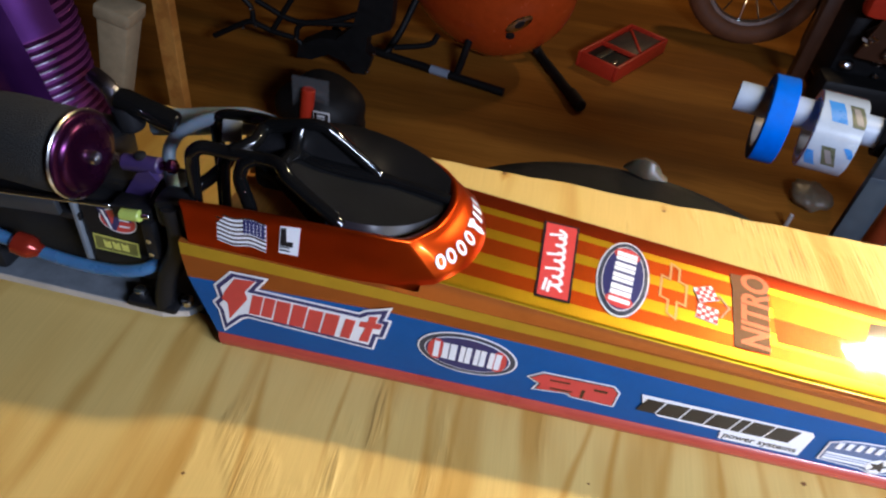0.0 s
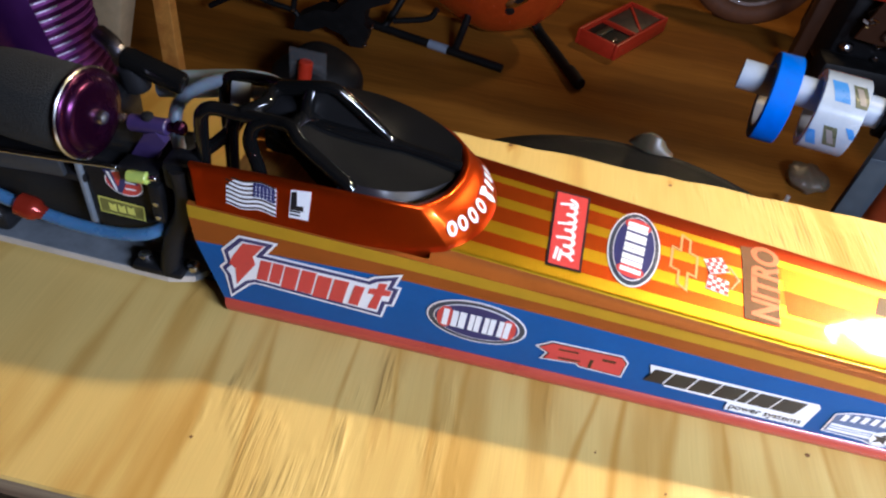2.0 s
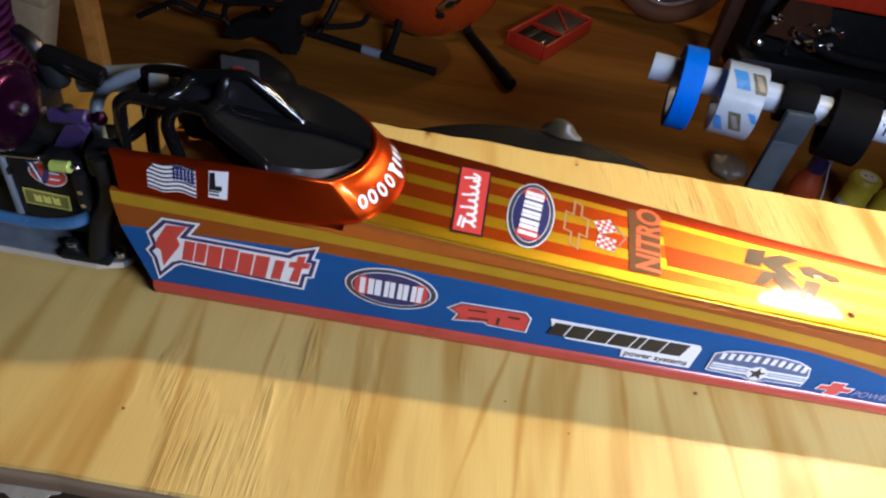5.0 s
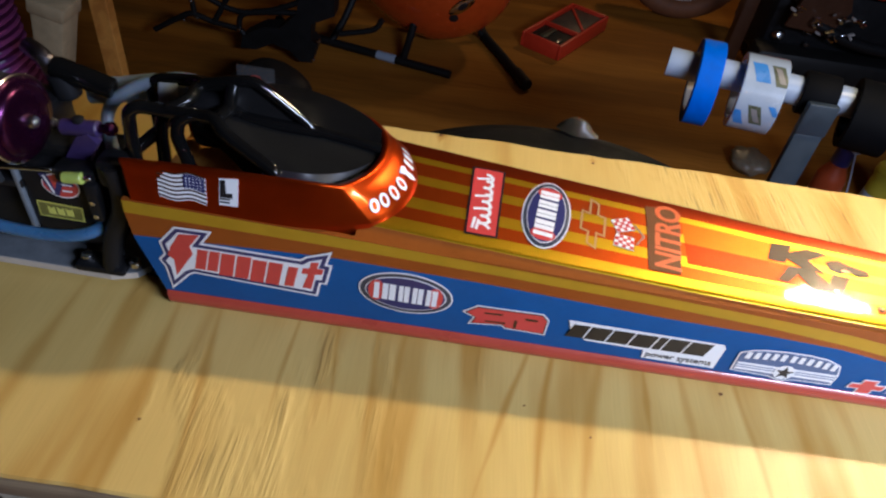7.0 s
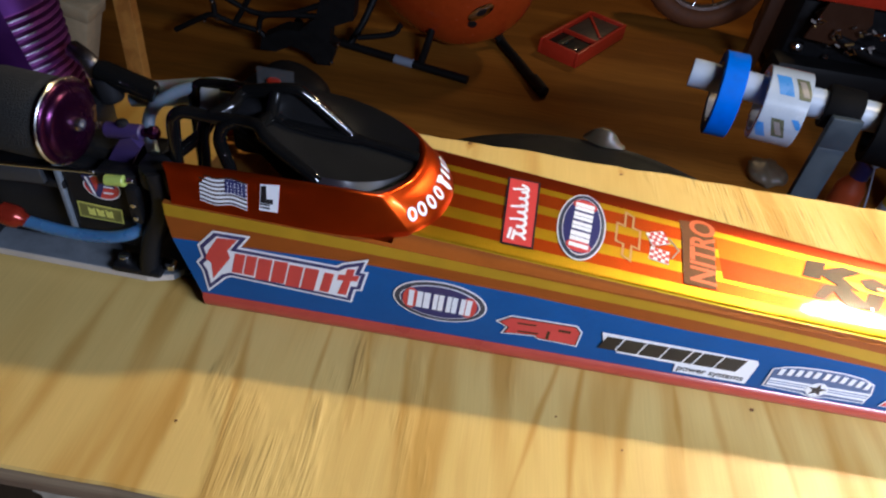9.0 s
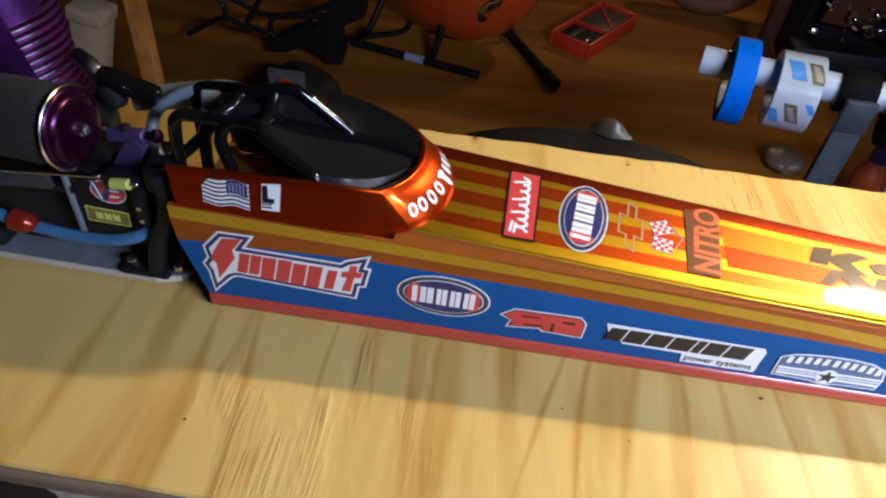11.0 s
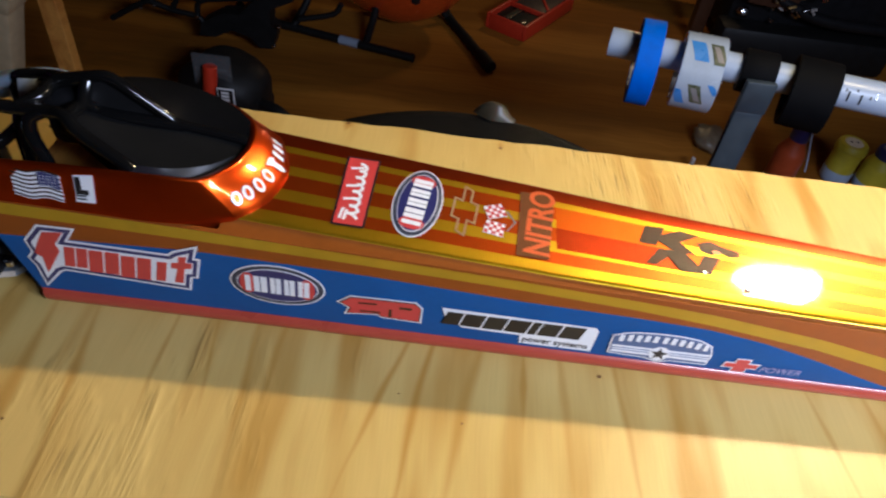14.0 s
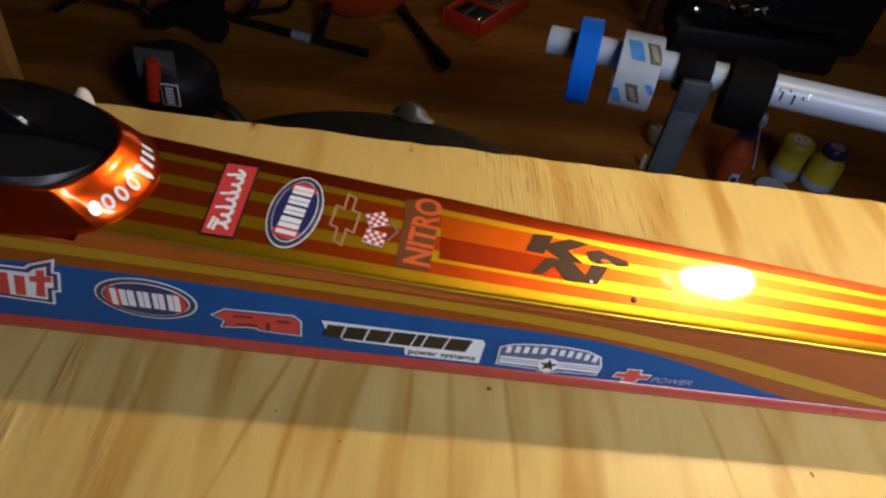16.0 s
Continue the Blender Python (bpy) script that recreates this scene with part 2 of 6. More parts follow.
M_PLY = wood("pine_plywood", (0.570, 0.398, 0.124), (0.40, 0.212, 0.037), bands=40, stretch=0.14, rough=0.40, spread=(0.46, 0.70), fine_amp=0.08, warp=0.5, wander=0.008, spec=0.3, plain=0.30, ridge=0.0009, streaks=VEINS)
M_PLY_EDGE = wood("plywood_edge", (0.40, 0.30, 0.17), (0.20, 0.13, 0.07), bands=60, along="x", stretch=0.05, rough=0.8)
M_FLOOR = wood("brown_floorboard", (0.36, 0.140, 0.018), (0.23, 0.085, 0.011), bands=7, along="x", stretch=0.12, rough=0.6, spec=0.08, wander=0.03)
M_STUD = wood("pine_stud", (0.60, 0.27, 0.050), (0.46, 0.18, 0.03), bands=30, stretch=0.2, rough=0.6)
M_DARKBOARD = mat("dark_brown_board", (0.040, 0.026, 0.013), rough=0.75, vary=0.3, scale=25, fine=300, bump=0.3, aniso=(1, 0.2, 1), spec=0.2)
M_WALL = mat("wall_brown", (0.11, 0.078, 0.052), rough=0.8, vary=0.2, scale=3, fine=40)
P_ORANGE = paint("paint_orange", (0.42, 0.060, 0.004))
P_RED = paint("paint_red", (0.27, 0.027, 0.003))
P_AMBER = paint("paint_amber", (0.50, 0.092, 0.004))
P_YELLOW = paint("paint_yellow", (0.50, 0.305, 0.009))
P_BLUE = mat("paint_blue", (0.010, 0.083, 0.27), rough=0.40, vary=0.1, coat=0.06, coat_rough=0.1, spec=0.12)
P_LEDGE = mat("paint_ledge", (0.22, 0.062, 0.008), rough=0.6, vary=0.1, spec=0.1)
P_PINK = mat("paint_salmon", (0.38, 0.058, 0.034), rough=0.32, vary=0.12, coat=0.5, coat_rough=0.16, spec=0.3)
P_SIDE = mat("paint_side_orange", (0.29, 0.072, 0.008), rough=0.38, metal=0.35, vary=0.1, scale=90, fine=2500, coat=0.15, coat_rough=0.1)
P_SIDEYEL = mat("paint_side_yellow", (0.43, 0.27, 0.012), rough=0.38, metal=0.35, vary=0.1, scale=90, fine=2500, coat=0.15, coat_rough=0.1)
P_COWL = paint("paint_cowl", (0.64, 0.066, 0.003), metal=0.95, rough=0.30, coat=0.4, drawn=0.0, ripple=0.00005)
M_BLACK = mat("black_gloss", (0.004, 0.004, 0.004), rough=0.09, vary=0.2)
M_SATIN = mat("black_satin", (0.009, 0.009, 0.010), rough=0.45, vary=0.25, bump=0.1, spec=0.22)
M_BIN = mat("black_bin", (0.0035, 0.0033, 0.0033), rough=0.55, vary=0.3, spec=0.12)
M_RUBBER = mat("black_rubber", (0.007, 0.0068, 0.0068), rough=0.55, vary=0.3, bump=0.2, spec=0.3)
# pale metal: painted highlight on the purple fins, real metal on the exhaust neck
M_GLINTMETAL = mat("fin_glint_neck_metal", (0.40, 0.38, 0.44), rough=0.28, metal=1.0, vary=0.2)
M_HOOP = mat("pale_plate", (0.34, 0.37, 0.40), rough=0.4, vary=0.15)
M_FLANGE = mat("grey_flange", (0.013, 0.0145, 0.018), rough=0.45, vary=0.2)
# darker copy of dark_panel, with the far side's shade put into the colour
M_PANELSHADE = mat("dark_panel_shaded", (0.0034, 0.0034, 0.0038), rough=0.45, vary=0.25, scale=40, spec=0.07)
M_CARBON = mat("dark_panel", (0.0062, 0.0062, 0.0064), rough=0.5, vary=0.25, scale=40, spec=0.10)
M_FOAM = mat("grey_foam", (0.015, 0.0145, 0.012), rough=0.95, vary=0.35, scale=300, fine=1500, bump=0.9)
M_PAD = mat("purple_pad", (0.052, 0.010, 0.085), rough=0.34, metal=0.8, vary=0.12, scale=40)
M_PURPLE = mat("purple_anodised", (0.095, 0.018, 0.098), rough=0.40, metal=0.8, vary=0.12, scale=40)
M_PLUM = mat("plum_anodised", (0.036, 0.005, 0.030), rough=0.24, metal=0.85, vary=0.12, scale=40)
M_VIOLET = mat("violet_nylon", (0.036, 0.021, 0.080), rough=0.45, vary=0.2)
M_STEEL = mat("bright_steel", (0.62, 0.62, 0.63), rough=0.22, metal=1.0, vary=0.1)
M_CHROME = mat("chrome", (0.8, 0.8, 0.8), rough=0.08, metal=1.0, vary=0.05)
M_PLATE = mat("grey_plate", (0.19, 0.215, 0.24), rough=0.45, metal=0.35, vary=0.18, scale=120, bump=0.1)
M_RAIL = mat("dark_rail", (0.045, 0.050, 0.056), rough=0.4, metal=0.4, vary=0.2, scale=120)
M_HOSE = mat("blue_silicone", (0.055, 0.14, 0.27), rough=0.3, vary=0.15, sss=0.3)
M_CLEARHOSE = mat("milky_silicone", (0.22, 0.27, 0.33), rough=0.35, vary=0.15, sss=0.3)
M_REDPART = mat("red_anodised", (0.26, 0.022, 0.010), rough=0.25, metal=0.4, vary=0.2)
M_LIME = mat("lime_plastic", (0.44, 0.54, 0.11), rough=0.4, vary=0.1)
M_WHITE = mat("white_vinyl", (0.78, 0.79, 0.80), rough=0.35, vary=0.04, coat=0.3)
M_VRED = mat("red_vinyl", (0.55, 0.050, 0.045), rough=0.35, vary=0.08, coat=0.3)
M_VBLUE = mat("navy_vinyl", (0.020, 0.022, 0.11), rough=0.35, vary=0.08, coat=0.3)
M_VBLACK = mat("black_vinyl", (0.012, 0.011, 0.012), rough=0.35, vary=0.1, coat=0.3)
M_RING = mat("slate_vinyl", (0.035, 0.040, 0.060), rough=0.35, vary=0.1, coat=0.3)
M_STEELBLUE = mat("steel_blue_vinyl", (0.075, 0.12, 0.24), rough=0.35, vary=0.1, coat=0.3)
M_LILAC = mat("lilac_vinyl", (0.30, 0.29, 0.50), rough=0.35, vary=0.08, coat=0.3)
M_GREY = mat("grey_vinyl", (0.22, 0.20, 0.19), rough=0.4, vary=0.08)
M_GOLD = mat("tan_vinyl", (0.50, 0.30, 0.13), rough=0.4, vary=0.1, metal=0.2)
M_VYELLOW = mat("yellow_vinyl", (0.62, 0.60, 0.12), rough=0.4, vary=0.1)
M_RUST = mat("rust_vinyl", (0.15, 0.048, 0.012), rough=0.45, vary=0.2, spec=0.25, coat=0.6, coat_rough=0.045)
M_GLUE = mat("orange_bottle", (0.34, 0.055, 0.015), rough=0.4, vary=0.15)
M_LABEL = mat("olive_vinyl", (0.17, 0.16, 0.035), rough=0.4, vary=0.1)
M_BROWN = mat("brown_vinyl", (0.055, 0.021, 0.009), rough=0.5, vary=0.15, spec=0.25, coat=0.6, coat_rough=0.045)
M_PVC = mat("white_pvc", (0.34, 0.405, 0.505), rough=0.35, vary=0.06, scale=30)
M_BLUETAPE = mat("blue_tape", (0.002, 0.115, 0.60), rough=0.6, vary=0.12, scale=80, bump=0.15, spec=0.15)
M_PACKTAPE = mat("printed_tape", (0.36, 0.42, 0.50), rough=0.22, vary=0.08, coat=1.0, bump=0.05)
M_SKYPRINT = mat("sky_blue_print", (0.05, 0.21, 0.52), rough=0.3, vary=0.1)
M_OLIVE = mat("olive_print", (0.09, 0.10, 0.06), rough=0.3, vary=0.2)
M_BRACKET = mat("grey_brown_cast", (0.10, 0.075, 0.06), rough=0.45, metal=0.5, vary=0.3, bump=0.3)
M_CLOTH = mat("black_cloth_tape", (0.0030, 0.0031, 0.0036), rough=0.7, vary=0.2, spec=0.06)
M_DUCT = mat("grey_duct_tape", (0.022, 0.033, 0.044), rough=0.5, vary=0.15, bump=0.2)
M_CARD = mat("card_core", (0.50, 0.44, 0.36), rough=0.8, vary=0.15)
M_HELI = mat("heli_orange", (0.50, 0.06, 0.008), rough=0.22, vary=0.12, coat=0.7)
M_CASE = mat("case_red", (0.55, 0.035, 0.012), rough=0.4, vary=0.12)
M_CLEAR = mat("clear_plastic", (0.75, 0.78, 0.80), rough=0.12, vary=0.03, alpha=0.06)
M_SHARD = mat("milky_plastic", (0.052, 0.040, 0.023), rough=0.4, vary=0.18, scale=90, sss=0.4)
M_TYRE = mat("brown_tyre", (0.17, 0.060, 0.020), rough=0.7, vary=0.2, bump=0.2)
M_BEIGE = mat("beige_jug", (0.46, 0.36, 0.21), rough=0.5, vary=0.15)
M_ORANGE = mat("orange_plastic", (0.62, 0.10, 0.02), rough=0.4, vary=0.12)
M_YBOT = mat("yellow_plastic", (0.52, 0.42, 0.030), rough=0.4, vary=0.12)
M_BAG = mat("brown_film", (0.17, 0.130, 0.085), rough=0.4, vary=0.25, scale=60, sss=0.2)
# pale, half-diffuse alloy: glints put into the colour, also the steel pin
M_ALLOY = mat("glint_pin_alloy", (0.68, 0.67, 0.64), rough=0.34, metal=0.5, vary=0.3, scale=200)
M_BRASS = mat("dull_brass", (0.42, 0.27, 0.09), rough=0.35, metal=0.6, vary=0.3, scale=200)
M_SCRAP = mat("torn_paper", (0.30, 0.255, 0.185), rough=0.85, vary=0.25, scale=90)
M_PAPER = mat("white_paper", (0.66, 0.58, 0.46), rough=0.8, vary=0.15, scale=60)


# ---- mesh helpers ----
def thing(name, base, label, category, group="", kind=""):
    ob = new(name)
    ob.location = base
    ob.empty_display_size = 0.02
    return tagged(ob, label, category, group, kind)


def origin_of(ob):
    o = Vector((0, 0, 0))
    while ob is not None:
        o += ob.location
        ob = ob.parent
    return o


def finish(bm, name, mats, smooth=40, off=(0, 0, 0)):
    bmesh.ops.translate(bm, verts=bm.verts, vec=-Vector(off))
    me = bpy.data.meshes.new(name)
    bmesh.ops.recalc_face_normals(bm, faces=bm.faces)
    bm.to_mesh(me)
    bm.free()
    for m in mats if isinstance(mats, (list, tuple)) else [mats]:
        me.materials.append(m)
    if smooth:
        me.shade_smooth() if hasattr(me, "shade_smooth") else None
        me.set_sharp_from_angle(angle=radians(smooth))
    return me


def part(name, bm, material, parent, label="", smooth=40):
    """One mesh under a thing or a part; bm is given in world places."""
    ob = new(name, finish(bm, name, material, smooth, origin_of(parent)))
    ob.parent = parent
    return tagged(ob, label)


def single(name, bm, material, label, category, kind="", group="", base=None, smooth=40):
    zs = [v.co for v in bm.verts]
    c = Vector(base) if base else Vector((sum(v.x for v in zs) / len(zs), sum(v.y for v in zs) / len(zs), min(v.z for v in zs)))
    ob = new(name, finish(bm, name, material, smooth, c))
    ob.location = c
    return tagged(ob, label, category, group, kind)


def box(lo, hi, bevel=0.0, bm=None, m=None):
    out = bm or bmesh.new()
    b = bmesh.new()
    bmesh.ops.create_cube(b, size=1)
    for v in b.verts:
        v.co = Vector([lo[i] + (v.co[i] + 0.5) * (hi[i] - lo[i]) for i in range(3)])
    if bevel:
        bmesh.ops.bevel(b, geom=b.edges[:], offset=bevel, segments=2, affect="EDGES", profile=0.5)
    if m:
        bmesh.ops.transform(b, matrix=m, verts=b.verts)
    return merge(out, b)


def merge(out, b):
    me = bpy.data.meshes.new("tmp")
    b.to_mesh(me)
    b.free()
    out.from_mesh(me)
    bpy.data.meshes.remove(me)
    return out


def lathe(profile, m=None, n=32, bm=None, close=True):
    """Profile of (radius, height) turned about z."""
    out = bm or bmesh.new()
    b = bmesh.new()
    rings = []
    for r, h in profile:
        rings.append([b.verts.new((r * math.cos(2 * math.pi * k / n), r * math.sin(2 * math.pi * k / n), h)) for k in range(n)])
    for a, c in zip(rings, rings[1:]):
        for k in range(n):
            b.faces.new((a[k], a[(k + 1) % n], c[(k + 1) % n], c[k]))
    if close:
        b.faces.new(rings[0][::-1])
        b.faces.new(rings[-1])
    if m:
        bmesh.ops.transform(b, matrix=m, verts=b.verts)
    return merge(out, b)


def axis(a, b):
    """Pose whose z runs from a to b."""
    a, b = Vector(a), Vector(b)
    return Matrix.Translation(a) @ (b - a).to_track_quat("Z", "Y").to_matrix().to_4x4()


def rod(a, b, r, bm=None, n=16, bevel=0.15, r2=None):
    h = (Vector(b) - Vector(a)).length
    r2 = r if r2 is None else r2
    e = min(r, r2) * bevel
    return lathe([(r - e, 0), (r, e), (r2, h - e), (r2 - e, h)], axis(a, b), n, bm)


def smooth_line(pts, k=6):
    """Catmull-Rom points through pts."""
    p = [Vector(q) for q in pts]
    p = [2 * p[0] - p[1]] + p + [2 * p[-1] - p[-2]]
    out = []
    for i in range(1, len(p) - 2):
        for j in range(k):
            t = j / k
            out.append(0.5 * ((2 * p[i]) + (p[i + 1] - p[i - 1]) * t + (2 * p[i - 1] - 5 * p[i] + 4 * p[i + 1] - p[i + 2]) * t * t + (3 * p[i] - p[i - 1] - 3 * p[i + 1] + p[i + 2]) * t ** 3))
    return out + [p[-2]]


def tube(pts, r, bm=None, n=10, k=6):
    out = bm or bmesh.new()
    line = smooth_line(pts, k) if k > 1 else [Vector(q) for q in pts]
    up = Vector((0.3, 0.2, 1)).normalized()
    rings = []
    for i, q in enumerate(line):
        d = (line[min(i + 1, len(line) - 1)] - line[max(i - 1, 0)]).normalized()
        s = d.cross(up)
        s = s.normalized() if s.length > 1e-4 else d.orthogonal().normalized()
        up = s.cross(d).normalized()
        rings.append([out.verts.new(q + r * (math.cos(2 * math.pi * j / n) * s + math.sin(2 * math.pi * j / n) * up)) for j in range(n)])
    for a, c in zip(rings, rings[1:]):
        for j in range(n):
            out.faces.new((a[j], a[(j + 1) % n], c[(j + 1) % n], c[j]))
    out.faces.new(rings[0][::-1])
    out.faces.new(rings[-1])
    return out


def slab(outline, t, m, bm=None):
    """A flat outline in xy, extruded by t, at the pose m."""
    out = bm or bmesh.new()
    b = bmesh.new()
    lo = [b.verts.new((x, y, 0)) for x, y in outline]
    hi = [b.verts.new((x, y, t)) for x, y in outline]
    n = len(lo)
    b.faces.new(lo[::-1])
    b.faces.new(hi)
    for i in range(n):
        b.faces.new((lo[i], lo[(i + 1) % n], hi[(i + 1) % n], hi[i]))
    bmesh.ops.transform(b, matrix=m, verts=b.verts)
    return merge(out, b)


def ellipse(a, b, n=36):
    return [(a * math.cos(2 * math.pi * k / n), b * math.sin(2 * math.pi * k / n)) for k in range(n)]


def words(text, size, m, depth=0.0002, shear=0.0, squeeze=1.0, bold=0.0):
    """Lettering in the built-in font as a mesh, left-bottom at the pose m."""
    cu = bpy.data.curves.new("words", "FONT")
    cu.body, cu.size, cu.extrude, cu.shear = text, size, depth, shear
    cu.offset = bold
    ob = bpy.data.objects.new("words", cu)
    scene.collection.objects.link(ob)
    bpy.context.view_layer.update()
    me = bpy.data.meshes.new_from_object(ob.evaluated_get(bpy.context.evaluated_depsgraph_get()))
    bpy.data.objects.remove(ob)
    b = bmesh.new()
    b.from_mesh(me)
    bpy.data.meshes.remove(me)
    bmesh.ops.transform(b, matrix=m @ Matrix.Diagonal((squeeze, 1, 1, 1)), verts=b.verts)
    return b


def lerp_table(table):
    xs, ys = zip(*table)
    return lambda x: float(np.interp(x, xs, ys))


# ---- room ----
FLOOR = -0.60


def wall(name, lo, hi, label):
    single(name, box(lo, hi), M_WALL, label, "wall", "structure", smooth=0)


b = box((-2.6, -2.2, FLOOR - 0.05), (3.4, 3.6, FLOOR - 0.012))
floor = single("floor", b, M_FLOOR, "brown wooden sheet floor, dusty and dim", "floor", "structure", smooth=0)
# wide sheets run along x
for i in range(5):
    y0 = 0.6 + i * 0.6
    bm = box((-2.6, y0, FLOOR - 0.012), (3.4, y0 + 0.6, FLOOR))
    part("floor_sheet", bm, M_FLOOR, floor, smooth=0)
part("floor_sheet", box((-2.6, -2.2, FLOOR - 0.012), (3.4, 0.6, FLOOR)), M_FLOOR, floor, smooth=0)
wall("wall_north", (-2.7, 3.6, FLOOR), (3.5, 3.7, 1.9), "dim brown workshop wall behind the clutter")
wall("wall_south", (-2.7, -2.3, FLOOR), (3.5, -2.2, 1.9), "plain dim brown workshop wall")
wall("wall_west", (-2.7, -2.2, FLOOR), (-2.6, 3.6, 1.9), "plain dim brown workshop wall")
wall("wall_east", (3.4, -2.2, FLOOR), (3.5, 3.6, 1.9), "plain dim brown workshop wall")
single("ceiling", box((-2.7, -2.3, 1.9), (3.5, 3.7, 2.0)), M_WALL, "plain dim ceiling", "ceiling", "structure", smooth=0)

# ---- plywood bench ----
bench = thing("workbench", (0.15, 0.41, FLOOR), "workbench with a bare knotty pine plywood top", "workbench")


def front_y(x):
    return 0.2678 - 0.010 * x


def back_y(x):
    return 0.5600 + 0.005 * x


rng = random.Random(4)
bm = bmesh.new()
xs = [-0.75 + 0.0125 * i for i in range(165)]
rows = []
for x in xs:
    jb = rng.uniform(-0.0008, 0.0008) + 0.0009 * math.sin(x * 37) * math.sin(x * 91 + 1)
    jf = rng.uniform(-0.0004, 0.0004)
    yb, yf = back_y(x) + jb, front_y(x) + jf
    rows.append([bm.verts.new(c) for c in ((x, yf, -0.0165), (x, yf - 0.0002, -0.001), (x, yf + 0.001, 0), (x, yb - 0.001, 0), (x, yb, -0.001), (x, yb, -0.0165))])
for a, c in zip(rows, rows[1:]):
    for j in range(6):
        f = bm.faces.new((a[j], a[(j + 1) % 6], c[(j + 1) % 6], c[j]))
        f.material_index = 0 if j in (1, 2, 3) else 1
bm.faces.new(rows[0])
bm.faces.new(rows[-1][::-1])
top = part("tabletop", bm, [M_PLY, M_PLY_EDGE], bench, "pale knotty pine plywood sheet with rough sawn edges", smooth=0)
for x in (-0.6, 1.1):
    for y in (0.30, 0.50):
        yy = y
        part("leg", box((x, yy, FLOOR), (x + 0.045, yy + 0.045, -0.0165), 0.003), M_STUD, bench)
# added board: hides the lit floor so the area below the front edge stays dark
part("darkening_board", box((-0.70, 0.196, -0.180), (1.24, 0.540, -0.162), 0.002), M_DARKBOARD, bench, "dark brown board added below the top to darken the view there")
# knots and dark specks in the sheet
M_KNOT = mat("knot", (0.17, 0.075, 0.02), rough=0.5, vary=0.3, scale=300)
for x, y, rx, ry in ((0.0690, 0.5575, 0.003, 0.0022), (-0.037, 0.302, 0.0013, 0.001), (0.2310, 0.3635, 0.0020, 0.0015), (0.132, 0.339, 0.0009, 0.0007), (0.178, 0.551, 0.0024, 0.0013), (0.163, 0.327, 0.001, 0.0008), (0.386, 0.335, 0.0010, 0.0026)):
    part("knot", slab(ellipse(rx * 0.62, ry * 0.62, 14), 0.0002, pose(x, y, 0.00002, 0, 0, 20)), M_KNOT, top, smooth=0)
# scrap of torn paper below the front edge
bm = slab([(-0.018, 0.004), (-0.017, -0.001), (-0.013, -0.002), (-0.009, -0.005), (-0.004, -0.0045), (0.001, -0.007), (0.005, -0.0055), (0.010, -0.008), (0.013, -0.006), (0.0145, -0.003), (0.018, -0.002), (0.019, 0.030), (-0.018, 0.030)], 0.0012, pose(-0.070, 0.2700, -0.0185, 1, 0, 2))
single("paper_scrap", bm, M_SCRAP, "torn off-white paper scrap sticking out under the plywood", "paper", smooth=0)

# ---- model dragster ----
car = thing("model_dragster", (0.10, 0.40, 0.0), "orange, yellow and blue striped model dragster with black roll cage", "model car")

side_y = lerp_table([(-0.07, 0.3695), (0.05, 0.3700), (0.30, 0.3700), (0.5, 0.3695), (0.62, 0.376)])
shoulder_y = lerp_table([(-0.07, 0.3800), (0.05, 0.3800), (0.13, 0.3765), (0.20, 0.3740), (0.28, 0.3728), (0.45, 0.3718), (0.62, 0.378)])
far_y = lerp_table([(-0.07, 0.444), (0.0, 0.443), (0.07, 0.4375), (0.14, 0.432), (0.20, 0.4275), (0.25, 0.423), (0.33, 0.418), (0.433, 0.411), (0.62, 0.396)])
blue_top = lerp_table([(-0.07, 0.043), (-0.06, 0.0435), (0.03, 0.0475), (0.107, 0.0455), (0.185, 0.0410), (0.24, 0.0395), (0.276, 0.0375), (0.303, 0.0330), (0.333, 0.0250), (0.36, 0.0160), (0.383, 0.0095), (0.62, 0.0093)])
yel_lo = lerp_table([(-0.07, 0.0570), (0.03, 0.0545), (0.106, 0.0520), (0.182, 0.0485), (0.24, 0.0445), (0.276, 0.0405), (0.33, 0.0325), (0.39, 0.0185), (0.444, 0.0098), (0.62, 0.0096)])
yel_hi = lerp_table([(-0.07, 0.0640), (0.03, 0.0610), (0.106, 0.0575), (0.182, 0.0540), (0.24, 0.0505), (0.276, 0.0475), (0.33, 0.0400), (0.39, 0.0270), (0.444, 0.0140), (0.62, 0.0099)])


def deck_z(x, y):
    return -0.034 * x + 0.1278 * y + 0.0166


DECK = [0.0, 0.03, 0.12, 0.25, 0.29, 0.37, 0.39, 0.53, 0.63, 0.78, 0.85, 0.985, 1.0]
BODY_MATS = [P_PINK, P_BLUE, P_ORANGE, P_YELLOW, P_RED, P_AMBER, P_LEDGE, P_SIDE, P_SIDEYEL]


